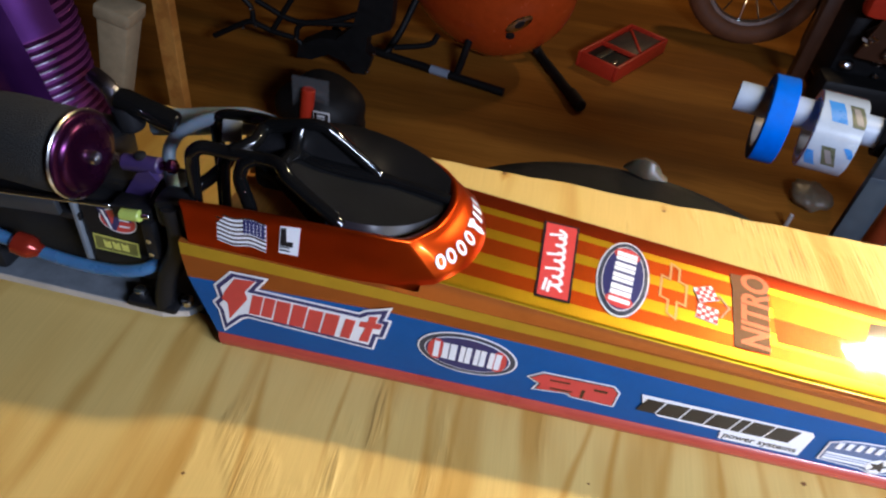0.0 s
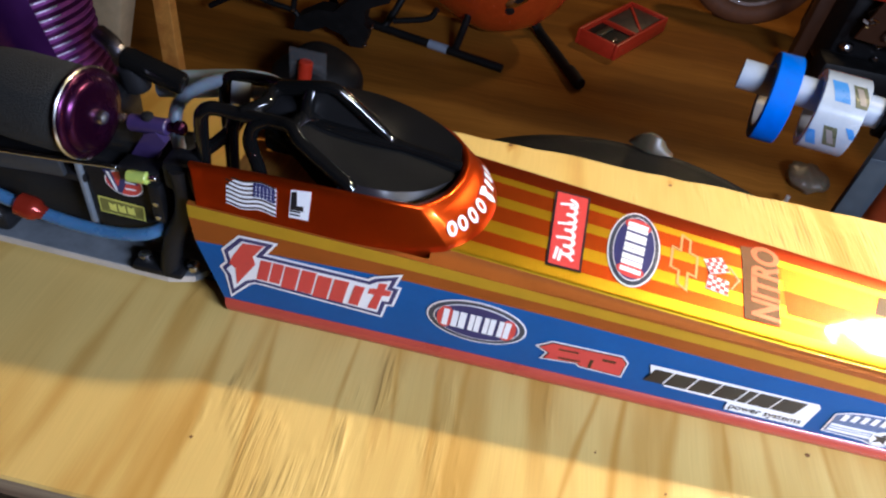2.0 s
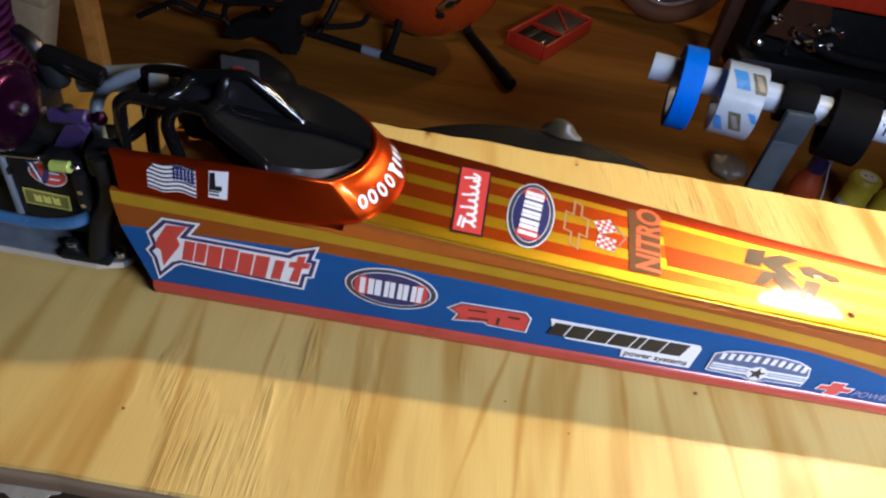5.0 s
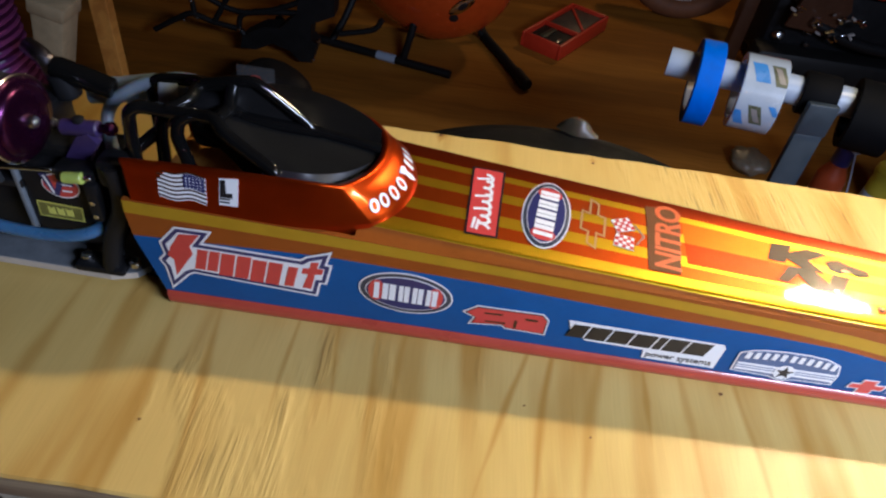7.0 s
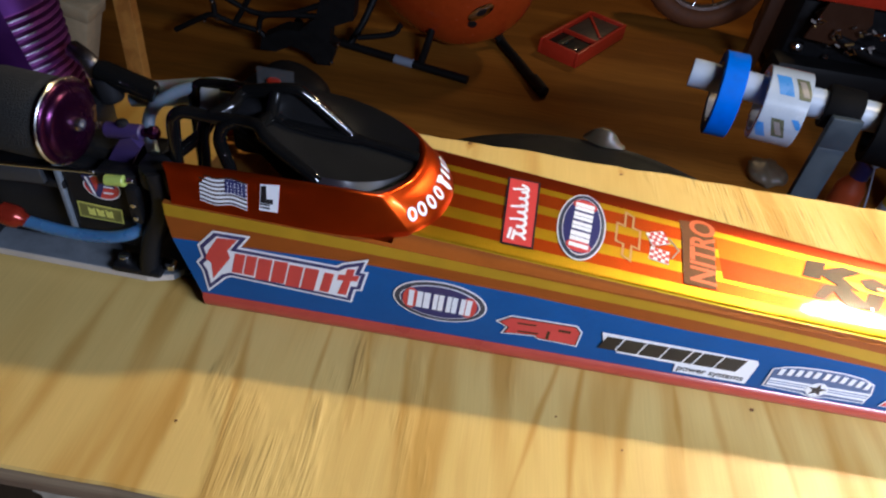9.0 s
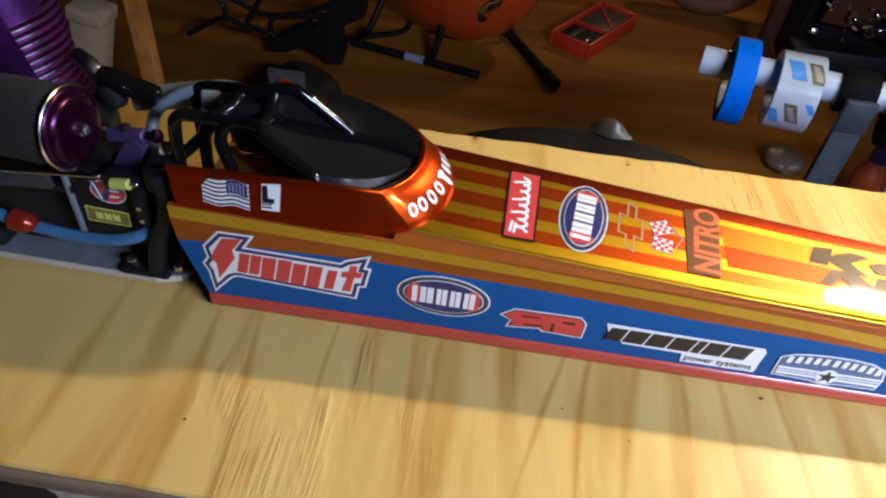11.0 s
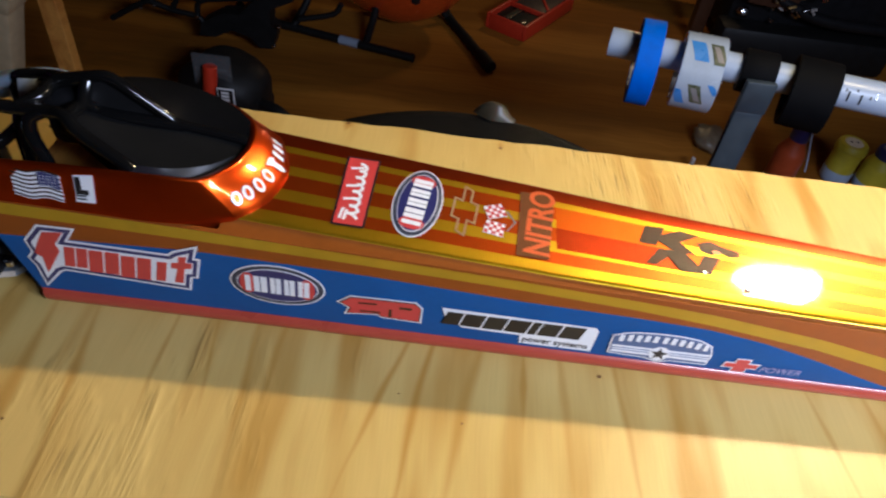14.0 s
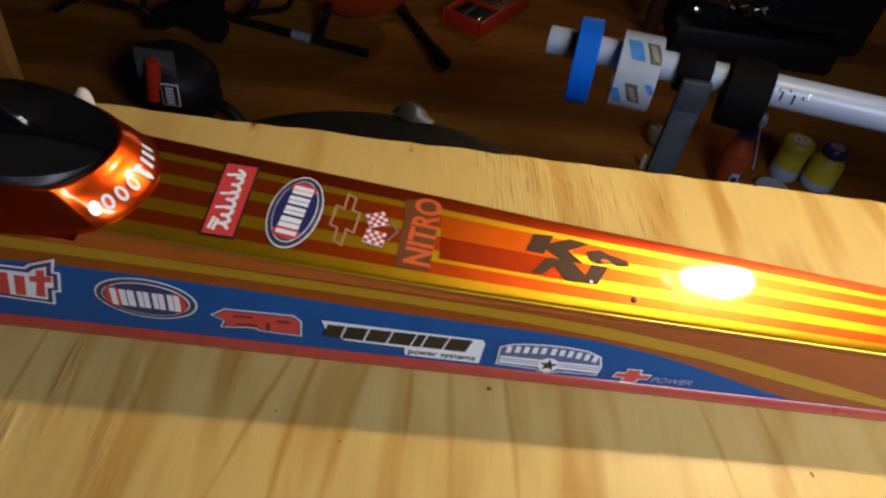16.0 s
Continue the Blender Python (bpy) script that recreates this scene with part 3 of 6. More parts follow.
def section(x):
    """Outline of the body at x from the near bottom edge over the deck to the far bottom edge: places and the colour of each strip."""
    sy, hy, fy = side_y(x), shoulder_y(x), far_y(x)
    lead = max(0.0, (-0.046 - x) / 0.018)
    zs = deck_z(x, hy)
    st = max(yel_hi(x) + 0.0004, min(zs - 0.0025, 0.0590))
    pts, col = [], []
    for a in (-70, -35, 0, 35, 65):
        pts.append((sy + 0.0020 - 0.0042 * math.cos(radians(a)), 0.0046 + 0.0044 * math.sin(radians(a))))
        col.append(0)
    for z, c in ((0.0093, 1), (blue_top(x), 7), (yel_lo(x), 8), (yel_hi(x), 7), (st, 6)):
        pts.append((sy + 0.012 * (z - 0.009), z))
        col.append(c)
    w = hy - pts[-1][0]
    top = pts[-1]
    pts.append((top[0] + 0.25 * w, top[1] + 0.0002))
    col.append(6)
    pts.append((top[0] + 0.6 * w, top[1] + 0.0004))
    col.append(6)
    pts.append((hy - 0.0013, zs - 0.0019))
    col.append(6)
    pts.append((hy - 0.0006, zs - 0.0007))
    col.append(3)
    mid = 0.197 < x < 0.262
    for i, f in enumerate(DECK):
        y = hy + f * (fy - hy)
        dip = 0.00025 if f in (0.0,) else 0.0
        pts.append((y, deck_z(x, y) - dip - (0.00015 if f == 1.0 else 0)))
        if mid:
            col.append((3, 3, 2, 3, 4, 4, 4, 5, 5, 3, 4, 4, 4)[i])
        else:
            col.append((3, 3, 2, 3, 3, 2, 2, 3, 2, 3, 4, 4, 4)[i])
    pts.append((fy + 0.001, deck_z(x, fy) - 0.004))
    col.append(4)
    pts.append((fy + 0.003, 0.009))
    col.append(0)
    pts.append((fy + 0.002, 0.0))
    return pts, col[:len(pts) - 1]


bm = bmesh.new()
stations = sorted({round(v, 4) for v in [-0.0625 + 0.0075 * i for i in range(90)] + [0.1965, 0.1975, 0.2615, 0.2625]})
grid = []
for x in stations:
    pts, col = section(x)
    row = []
    for i, (y, z) in enumerate(pts):
        # the rear edge of the side slants forward towards the bottom
        xx = x
        if x < -0.02:
            k = (x + 0.02) / -0.0425
            xx = x + k * max(0.0, (0.048 - z)) * 0.30 * (1 if i < 19 else 0.2)
        row.append(bm.verts.new((xx, y, z)))
    grid.append((row, col, x))
for (a, ca, xa), (c, cc, xc) in zip(grid, grid[1:]):
    mid_col = section((xa + xc) / 2)[1]
    for i in range(len(a) - 1):
        # the cockpit opening
        if 9 < i < 26 and xc < 0.0475:
            continue
        f = bm.faces.new((a[i], a[i + 1], c[i + 1], c[i]))
        f.material_index = mid_col[i]
bm.faces.new(grid[-1][0])
body = part("body", bm, BODY_MATS, car, "glossy candy-orange body shell with yellow stripes and blue lower band", smooth=55)

# cowl round the cockpit: outer skin, rolled rim and inner wall
# a flat flank and a conical nose meet in a narrow rounded crease
RIM_A = [(-0.060, 0.3735, 0.0850), (-0.040, 0.3745, 0.0853), (-0.015, 0.3752, 0.0855), (0.010, 0.3758, 0.0853), (0.024, 0.3770, 0.0843), (0.0342, 0.3797, 0.0825)]
BASE_A = [(-0.058, 0.3703, 0.0600), (-0.040, 0.3704, 0.0592), (-0.015, 0.3705, 0.0590), (0.012, 0.3707, 0.0590), (0.032, 0.3735, 0.0606), (0.0488, 0.3790, 0.0634)]
RIM_B = [(0.0352, 0.3803, 0.0823), (0.0405, 0.3866, 0.0815), (0.0462, 0.3960, 0.0812), (0.0493, 0.4075, 0.0815), (0.0495, 0.4175, 0.0825), (0.0460, 0.4268, 0.0838), (0.0375, 0.4335, 0.0855), (0.0210, 0.4383, 0.0882), (0.002, 0.4400, 0.0905), (-0.014, 0.4418, 0.0890)]
BASE_B = [(0.0502, 0.3795, 0.0632), (0.0562, 0.3850, 0.0640), (0.0615, 0.3930, 0.0648), (0.0650, 0.4030, 0.0658), (0.0657, 0.4120, 0.0669), (0.0640, 0.4200, 0.0680), (0.0600, 0.4285, 0.0692), (0.0520, 0.4380, 0.0702), (0.030, 0.4440, 0.0670), (0.000, 0.4450, 0.0650)]
rim, base = smooth_line(RIM_A, 5) + smooth_line(RIM_B, 5), smooth_line(BASE_A, 5) + smooth_line(BASE_B, 5)
NOSE = 26
bm = bmesh.new()
prof = []
for k_, (p, q) in enumerate(zip(rim, base)):
    puff = 1.0 if k_ >= NOSE + 2 else 0.0
    inward = Vector((-0.02, 0.407, 0.088)) - p
    inward.z = 0
    inward.normalize()
    line = [q + Vector((0, 0, -0.004)), q]
    for f in (0.2, 0.4, 0.6, 0.8):
        line.append(q.lerp(p, f) - inward * math.sin(math.pi * f) * 0.0009 * puff)
    wide = 0.0016 * min(1.0, max(0.0, (p.x - 0.010) / 0.012))
    line += [p - inward * 0.0007 + Vector((0, 0, -0.0012)), p - inward * 0.0003 + Vector((0, 0, -0.0002)), p + inward * 0.0006, p + inward * (0.0014 + wide) + Vector((0, 0, -0.0005)), p + inward * (0.0017 + wide) + Vector((0, 0, -0.003)), p + inward * (0.0019 + wide) + Vector((0, 0, -0.022))]
    prof.append([bm.verts.new(v) for v in line])
for k_, (a, c) in enumerate(zip(prof, prof[1:])):
    for i in range(len(a) - 1):
        f = bm.faces.new((a[i], a[i + 1], c[i + 1], c[i]))
        f.material_index = 1 if k_ > NOSE + 34 and i > 4 else 0
cowl = part("cowl", bm, [P_COWL, M_SATIN], car, "glossy red-orange cockpit cowl with a creased conical nose", smooth=75)
# yellow line over the shoulder below the cowl comes with the body; black windscreen tent inside the rim
BAR = smooth_line([(-0.036, 0.3930, 0.0975), (-0.0217, 0.3950, 0.0970), (-0.0165, 0.4040, 0.0945), (-0.0005, 0.4070, 0.0897), (0.0185, 0.4109, 0.0864), (0.0464, 0.4139, 0.0795)], 4)
NEAR = smooth_line([(0.0000, 0.3800, 0.0880), (0.0060, 0.3805, 0.0862), (0.014, 0.3812, 0.0852), (0.0235, 0.3854, 0.0828), (0.0348, 0.3935, 0.0805), (0.0449, 0.4058, 0.0795)], 4)
SKIRT = smooth_line([(0.0000, 0.3790, 0.0835), (0.0060, 0.3795, 0.0818), (0.014, 0.3802, 0.0808), (0.024, 0.3820, 0.0806), (0.0349, 0.3917, 0.0775), (0.0448, 0.4054, 0.077)], 4)
BAR_B = smooth_line([(-0.0217, 0.3950, 0.0970), (-0.0180, 0.4040, 0.0945), (-0.0130, 0.4050, 0.0920), (-0.0005, 0.4070, 0.0897), (0.0185, 0.4109, 0.0864)], 4)
TOP_B = smooth_line([(-0.0197, 0.4082, 0.1062), (-0.0110, 0.4084, 0.1072), (-0.0020, 0.4092, 0.1012), (0.0090, 0.4104, 0.0915), (0.0170, 0.4112, 0.0850)], 4)
TOP_C = smooth_line([(-0.0197, 0.4084, 0.1062), (-0.0110, 0.4086, 0.1072), (-0.0020, 0.4094, 0.1012), (0.0090, 0.4106, 0.0915), (0.0170, 0.4112, 0.0850), (0.0334, 0.413, 0.0815), (0.0464, 0.4139, 0.0788)], 4)
FAR = smooth_line([(-0.016, 0.4420, 0.0905), (-0.010, 0.4418, 0.0912), (-0.003, 0.4412, 0.0917), (0.008, 0.4395, 0.0915), (0.0215, 0.4381, 0.089), (0.0353, 0.4334, 0.0862), (0.0449, 0.4261, 0.0838)], 4)


def hood(a, b, name, puff, label="", material=None):
    """A thin curved sheet between two lines."""
    bm = bmesh.new()
    for dz in (0.0, -0.0008):
        rows = [[bm.verts.new(p.lerp(q, k / 5) + Vector((0, 0, dz + puff * math.sin(math.pi * k / 5)))) for k in range(6)] for p, q in zip(a, b)]
        for r, t in zip(rows, rows[1:]):
            for k in range(5):
                bm.faces.new((r[k], r[k + 1], t[k + 1], t[k]))
    return part(name, bm, material or M_CARBON, car, label, smooth=50)


hood(BAR, NEAR, "windscreen_panel", -0.0004, "dark grey cockpit panel")
hood(NEAR, SKIRT, "panel_flange", 0.0, "pale grey lower edge of the cockpit panel", M_FLANGE)
hood(BAR_B, TOP_B, "windscreen_panel", -0.0006)
hood(TOP_C, FAR, "windscreen_panel", 0.0010, "far cockpit panel, coloured darker for its shaded side", M_PANELSHADE)

# side sheet beside the near stay and the padded head block between the hoops
hood(smooth_line([(-0.0340, 0.3915, 0.0930), (-0.0183, 0.3890, 0.0950), (-0.0060, 0.3845, 0.0890), (0.0040, 0.3820, 0.0830)], 4), smooth_line([(-0.0300, 0.3960, 0.0870), (-0.0220, 0.3950, 0.0800), (-0.0120, 0.3920, 0.0720), (-0.0020, 0.3870, 0.0680)], 4), "side_sheet", 0.0)
part("head_block", box((-0.0400, 0.3990, 0.0760), (-0.0185, 0.4230, 0.1015), 0.0050), M_SATIN, car, "black padded head block")

# roll cage
CAGE = [
    [(-0.0343, 0.4085, 0.1045), (-0.0197, 0.4080, 0.1082), (-0.0110, 0.4082, 0.1092), (-0.0060, 0.4086, 0.1064), (0.0020, 0.4094, 0.0995), (0.0100, 0.4102, 0.0925), (0.0165, 0.4109, 0.0870), (0.0334, 0.413, 0.0828), (0.0464, 0.4139, 0.0798)],
    [(-0.0673, 0.4250, 0.0420), (-0.0673, 0.4250, 0.0647), (-0.0672, 0.4250, 0.0814), (-0.0667, 0.4250, 0.0894), (-0.0621, 0.4250, 0.0943), (-0.0472, 0.4250, 0.0961), (-0.0343, 0.4180, 0.1005), (-0.0197, 0.4080, 0.1080)],
    [(-0.0620, 0.3880, 0.0560), (-0.0616, 0.3880, 0.0740), (-0.0605, 0.3880, 0.0939), (-0.0590, 0.3880, 0.0995), (-0.0563, 0.3890, 0.1014), (-0.0528, 0.3900, 0.1013), (-0.0439, 0.3910, 0.1001), (-0.0339, 0.3910, 0.0998)],
    [(-0.0695, 0.3880, 0.0725), (-0.0623, 0.3940, 0.0765), (-0.0544, 0.4020, 0.0829), (-0.0505, 0.4080, 0.0883), (-0.0423, 0.4120, 0.0933), (-0.0363, 0.4130, 0.1000)],
    [(-0.0340, 0.3850, 0.0640), (-0.0358, 0.3860, 0.0778), (-0.0391, 0.3870, 0.0882), (-0.0396, 0.3880, 0.0928), (-0.0377, 0.3890, 0.0979), (-0.0329, 0.3900, 0.1008)],
    [(-0.0550, 0.4000, 0.0560), (-0.0544, 0.4000, 0.0651), (-0.0537, 0.4000, 0.0788), (-0.0529, 0.4020, 0.0875), (-0.0503, 0.4050, 0.0910), (-0.0430, 0.3960, 0.1000)],
    [(-0.0439, 0.3910, 0.1010), (-0.0364, 0.3980, 0.1035), (-0.0363, 0.4050, 0.1038), (-0.0340, 0.4085, 0.1045), (-0.0270, 0.4090, 0.1060), (-0.0197, 0.4080, 0.1080)],
    [(-0.0439, 0.3910, 0.1004), (-0.0291, 0.3900, 0.1011), (-0.0218, 0.3880, 0.1015), (-0.0171, 0.3852, 0.0975), (-0.0068, 0.3825, 0.0915), (0.0030, 0.3803, 0.0862), (0.0062, 0.3797, 0.0835)],
    [(-0.0217, 0.3900, 0.1005), (-0.0205, 0.4000, 0.0995), (-0.0180, 0.4050, 0.0960), (-0.0145, 0.4050, 0.0935), (-0.0005, 0.4070, 0.0909), (0.0185, 0.4109, 0.0875)],
    [(-0.0198, 0.3990, 0.0995), (-0.0200, 0.4040, 0.1035), (-0.0197, 0.4080, 0.1080)],
]
cage = part("roll_cage", tube([(x, y, z + 0.0012) for x, y, z in CAGE[0]], 0.0026), M_BLACK, car, "glossy black tubular roll cage")
for pts in CAGE[1:]:
    part("cage_tube", tube(pts, 0.0030), M_BLACK, cage)
# pale plate in the rear hoop, brown cockpit floor
part("window_plate", box((-0.0044, -0.0006, -0.0050), (0.0044, 0.0006, 0.0050), 0.0005, m=pose(-0.0560, 0.4180, 0.0915, -30, 0, 8)), M_HOOP, car, "pale grey plastic plate in the rear hoop")
part("cockpit_floor", box((-0.058, 0.376, 0.054), (0.040, 0.440, 0.057), 0.001), M_STUD, car, "bare brown wooden cockpit floor")


# ---- decals: flat vinyl, each a little above the paint ----
def side_pose(x, z, lift=0.0004, turn=0.0):
    """x along the car, y up the side, z towards the viewer."""
    y = side_y(x) + 0.012 * (z - 0.009)
    return pose(x, y - lift, z) @ Matrix(((1, 0, 0, 0), (0, 0.012, -1, 0), (0, 1, 0.012, 0), (0, 0, 0, 1))) @ pose(0, 0, 0, 0, 0, turn)


def flank_pose(x, z, lift=0.0005):
    """On the leaning flank of the cowl."""
    c, d = math.cos(math.atan(0.18)), math.sin(math.atan(0.18))
    return pose(x, 0.3705 + 0.18 * (z - 0.0592) - lift, z) @ Matrix(((1, 0, 0, 0), (0, d, -c, 0), (0, c, d, 0), (0, 0, 0, 1)))


def deck_pose(x, f, lift=0.0003, turn=0.0):
    """On the deck at the fraction f across; x forward, y to the far side."""
    y = shoulder_y(x) + f * (far_y(x) - shoulder_y(x))
    e1, e2 = Vector((1, 0, -0.034)).normalized(), Vector((0, 1, 0.1278)).normalized()
    m = Matrix.Identity(4)
    m.col[0][:3], m.col[1][:3], m.col[2][:3] = e1, e2, e1.cross(e2)
    return Matrix.Translation((x, y, deck_z(x, y) + lift)) @ m @ pose(0, 0, 0, 0, 0, turn)


TH = 0.00015


def decal(name, outline, material, m, parent, label="", level=0):
    return part(name, slab(outline, TH, m @ pose(0, 0, level * 0.00016)), material, parent, label, smooth=0)


def multi(name, outlines, material, m, parent, label="", level=0):
    """One flat piece for each outline."""
    made = [part(name, slab(o, TH, m @ pose(0, 0, level * 0.00016)), material, parent, label, smooth=0) for o in outlines]
    return made[0]


# jagged red-white-blue sponsor badge with plain red blocks
JAG = [(-0.0491, 0.0421), (-0.0405, 0.0527), (-0.0226, 0.0530), (-0.0280, 0.0448), (0.0178, 0.0440), (0.0205, 0.0464), (0.0329, 0.0516), (0.0305, 0.0432), (0.0331, 0.0432), (0.0304, 0.0301), (0.0274, 0.0297), (0.0257, 0.0210), (-0.0342, 0.0242), (-0.0370, 0.0226), (-0.0472, 0.0109), (-0.0487, 0.0256), (-0.0510, 0.0306), (-0.0479, 0.0347)]


def inset(o, d):
    """The outline moved inwards by d."""
    p = [Vector((x, y)) for x, y in o]
    area = sum(a.x * b.y - b.x * a.y for a, b in zip(p, p[1:] + p[:1]))
    s = 1 if area > 0 else -1
    out = []
    for i in range(len(p)):
        a, b, c = p[i - 1], p[i], p[(i + 1) % len(p)]
        e, f = (b - a).normalized(), (c - b).normalized()
        n1, n2 = Vector((-e.y, e.x)) * s, Vector((-f.y, f.x)) * s
        n = (n1 + n2)
        k = d / max(0.35, 1 + n1.dot(n2)) if n.length > 1e-6 else 0
        out.append(tuple(b + n * k))
    return out


def on_side(o, x, z):
    return [(px - x, pz - z) for px, pz in o]


SX, SZ = -0.008, 0.033
m = side_pose(SX, SZ)
badge = decal("sponsor_decal", on_side(JAG, SX, SZ), M_WHITE, m, body, "jagged white, navy and red sponsor badge")
decal("decal_border", on_side(inset(JAG, 0.0011), SX, SZ), M_VBLUE, m, badge, level=1)
decal("decal_field", on_side(inset(JAG, 0.0030), SX, SZ), M_WHITE, m, badge, level=2)
BOLT = [(-0.0386, 0.0489), (-0.0289, 0.0500), (-0.0345, 0.0419), (-0.0335, 0.0374), (-0.0434, 0.0215), (-0.0432, 0.0320), (-0.0459, 0.0345), (-0.0437, 0.0400)]
BLOCKS = [BOLT]
for x, z, w, h in ((-0.0268, 0.0345, 0.0100, 0.0130), (-0.0137, 0.0335, 0.0132, 0.0145), (0.0012, 0.0325, 0.0132, 0.0145), (0.0132, 0.0322, 0.0046, 0.0130)):
    s = 0.0014
    n1 = h * 0.34
    for k in ((-0.54, -0.035), (0.035, 0.54)) if w > 0.005 else ((-0.5, 0.5),):
        BLOCKS.append([(x + w * k[0] - s, z - h / 2), (x + w * k[1] - s, z - h / 2), (x + w * k[1] + s, z + h / 2), (x + w * k[0] + s, z + h / 2)])
BLOCKS.append([(0.0185, 0.0260), (0.0228, 0.0260), (0.0248, 0.0360), (0.0280, 0.0365), (0.0290, 0.0400), (0.0258, 0.0400), (0.0268, 0.0440), (0.0230, 0.0435), (0.0222, 0.0395), (0.0190, 0.0390), (0.0183, 0.0355), (0.0213, 0.0355)])
multi("decal_block", [on_side(o, SX, SZ) for o in BLOCKS], M_VRED, m, badge, level=3)


def club_oval(m, a, b, name_label):
    """Oval badge: dark rim, white line, blue field with red ends and five white blocks."""
    o = decal("oval_decal", ellipse(a, b), M_WHITE, m, body, name_label)
    decal("decal_ring", ellipse(a * 0.965, b * 0.945), M_RING, m, o, level=1)
    decal("decal_ring", ellipse(a * 0.86, b * 0.80), M_WHITE, m, o, level=2)
    decal("decal_field", ellipse(a * 0.835, b * 0.765), M_VBLUE, m, o, level=3)
    multi("decal_block", [[(x + sx * a * 0.62, y) for x, y in ellipse(a * 0.17, b * 0.52, 18)] for sx in (-1, 1)], M_VRED, m, o, level=4)
    w, h, lt = a * 1.34, b * 0.80, []
    widths = (0.5, 1.25, 1.0, 1.0, 1.05)
    gap = w * 0.05
    unit = (w - 4 * gap) / sum(widths)
    x = -w / 2
    for k in widths:
        e = x + unit * k
        q = e - x
        lt += [[(p, -h / 2), (r, -h / 2), (r, h / 2), (p, h / 2)] for p, r in (((x, e),) if k < 0.6 else ((x, x + q * 0.43), (x + q * 0.52, e)))]
        x = e + gap
    multi("decal_block", lt, M_WHITE, m, o, level=5)
    multi("decal_line", [[(a * 0.02 * i - a * 0.30, -b * 0.92), (a * 0.02 * i - a * 0.29, -b * 0.92), (a * 0.02 * i - a * 0.29, -b * 0.85), (a * 0.02 * i - a * 0.30, -b * 0.85)] for i in range(0, 31, 2)], M_GREY, m, o, level=2)
    return o


club_oval(side_pose(0.0683, 0.0318, turn=-1.0), 0.0228, 0.0132, "oval racing club decal, navy, red and white")
club_oval(deck_pose(0.1295, 0.50, turn=83), 0.0222, 0.0118, "oval racing club decal, navy, red and white")

# red slanted badge with a white edge
ZX = [(0.0964, 0.0257), (0.1031, 0.0312), (0.1350, 0.0318), (0.1385, 0.0280), (0.1382, 0.0172), (0.1180, 0.0178), (0.1165, 0.0195), (0.1001, 0.0175), (0.1020, 0.0225)]
m = side_pose(0.117, 0.024)
o = decal("slant_decal", on_side(ZX, 0.117, 0.024), M_WHITE, m, body, "slanted red sponsor decal with a white edge")
decal("decal_border", on_side(inset(ZX, 0.0007), 0.117, 0.024), M_VBLACK, m, o, level=1)
decal("decal_field", on_side(inset(ZX, 0.0013), 0.117, 0.024), M_VRED, m, o, level=2)
multi("decal_block", [[(-0.010, 0.0035), (-0.001, 0.0040), (-0.001, 0.0030), (-0.010, 0.0025)], [(-0.009, -0.002), (0.001, -0.0015), (0.001, -0.0025), (-0.009, -0.003)], [(0.005, 0.001), (0.0065, 0.001), (0.0065, -0.0045), (0.005, -0.0045)], [(0.010, 0.0035), (0.016, 0.0035), (0.016, 0.0020), (0.010, 0.0020)]], M_BROWN, m, o, level=3)

# white strip with slanted black blocks and a small line of words
TU = [(0.1475, 0.0305), (0.2230, 0.0293), (0.2245, 0.0270), (0.2238, 0.0118), (0.1878, 0.0118), (0.1872, 0.0175), (0.1580, 0.0180), (0.1530, 0.0240), (0.1495, 0.0245)]
m = side_pose(0.186, 0.022)
o = decal("strip_decal", on_side(TU, 0.186, 0.022), M_WHITE, m, body, "white strip decal with black slanted blocks")
lt = []
x, H0, H1 = 0.1500, 0.0193, 0.0283
for i, k in enumerate((0.0080, 0.0100, 0.0100, 0.0105, 0.0040, 0.0095, 0.0105)):
    s, h = 0.0025, H1 - H0
    lt.append([(x - s + 0.0006 - 0.186, H0 - 0.022), (x + k - s + 0.0006 - 0.186, H0 - 0.022), (x + k + 0.0006 - 0.186, H1 - 0.022), (x + 0.0006 - 0.186, H1 - 0.022)])
    x += k + 0.0009
multi("decal_block", lt, M_VBLACK, m, o, level=1)
part("lettering", words("power systems", 0.0054, m @ pose(0.0028, -0.0085, 0.0002), 0.00005, bold=0.00010), M_VBLACK, o, smooth=0)

# white winged badge with a star and bars
HB = [(0.2318, 0.0128), (0.2316, 0.0262), (0.2370, 0.0290), (0.2430, 0.0303), (0.2530, 0.0312), (0.2640, 0.0312), (0.2735, 0.0300), (0.2805, 0.0268), (0.2828, 0.0195), (0.2822, 0.0122), (0.2640, 0.0118), (0.2575, 0.0098), (0.2510, 0.0120)]
m = side_pose(0.257, 0.021)
o = decal("wing_decal", on_side(HB, 0.257, 0.021), M_WHITE, m, body, "white winged shop decal with a dark star and bars")
decal("decal_border", on_side(inset(HB, 0.0008), 0.257, 0.021), M_STEELBLUE, m, o, level=1)
lt = []
for i in range(11):
    x = -0.0225 + i * 0.0041 + (0.0006 if i > 4 else 0)
    a = 0.0026 + 0.0026 * math.cos((i - 5) / 5 * 1.25)
    lt.append([(x + 0.0004, a - 0.0014), (x + 0.0027, a - 0.0014), (x + 0.0030, a + 0.0032), (x + 0.0007, a + 0.0032)])
multi("decal_block", lt, M_WHITE, m, o, level=3)
multi("decal_bar", [[(-0.024, -0.0010), (0.0245, -0.0006), (0.0245, -0.0020), (-0.024, -0.0024)]], M_WHITE, m, o, level=3)
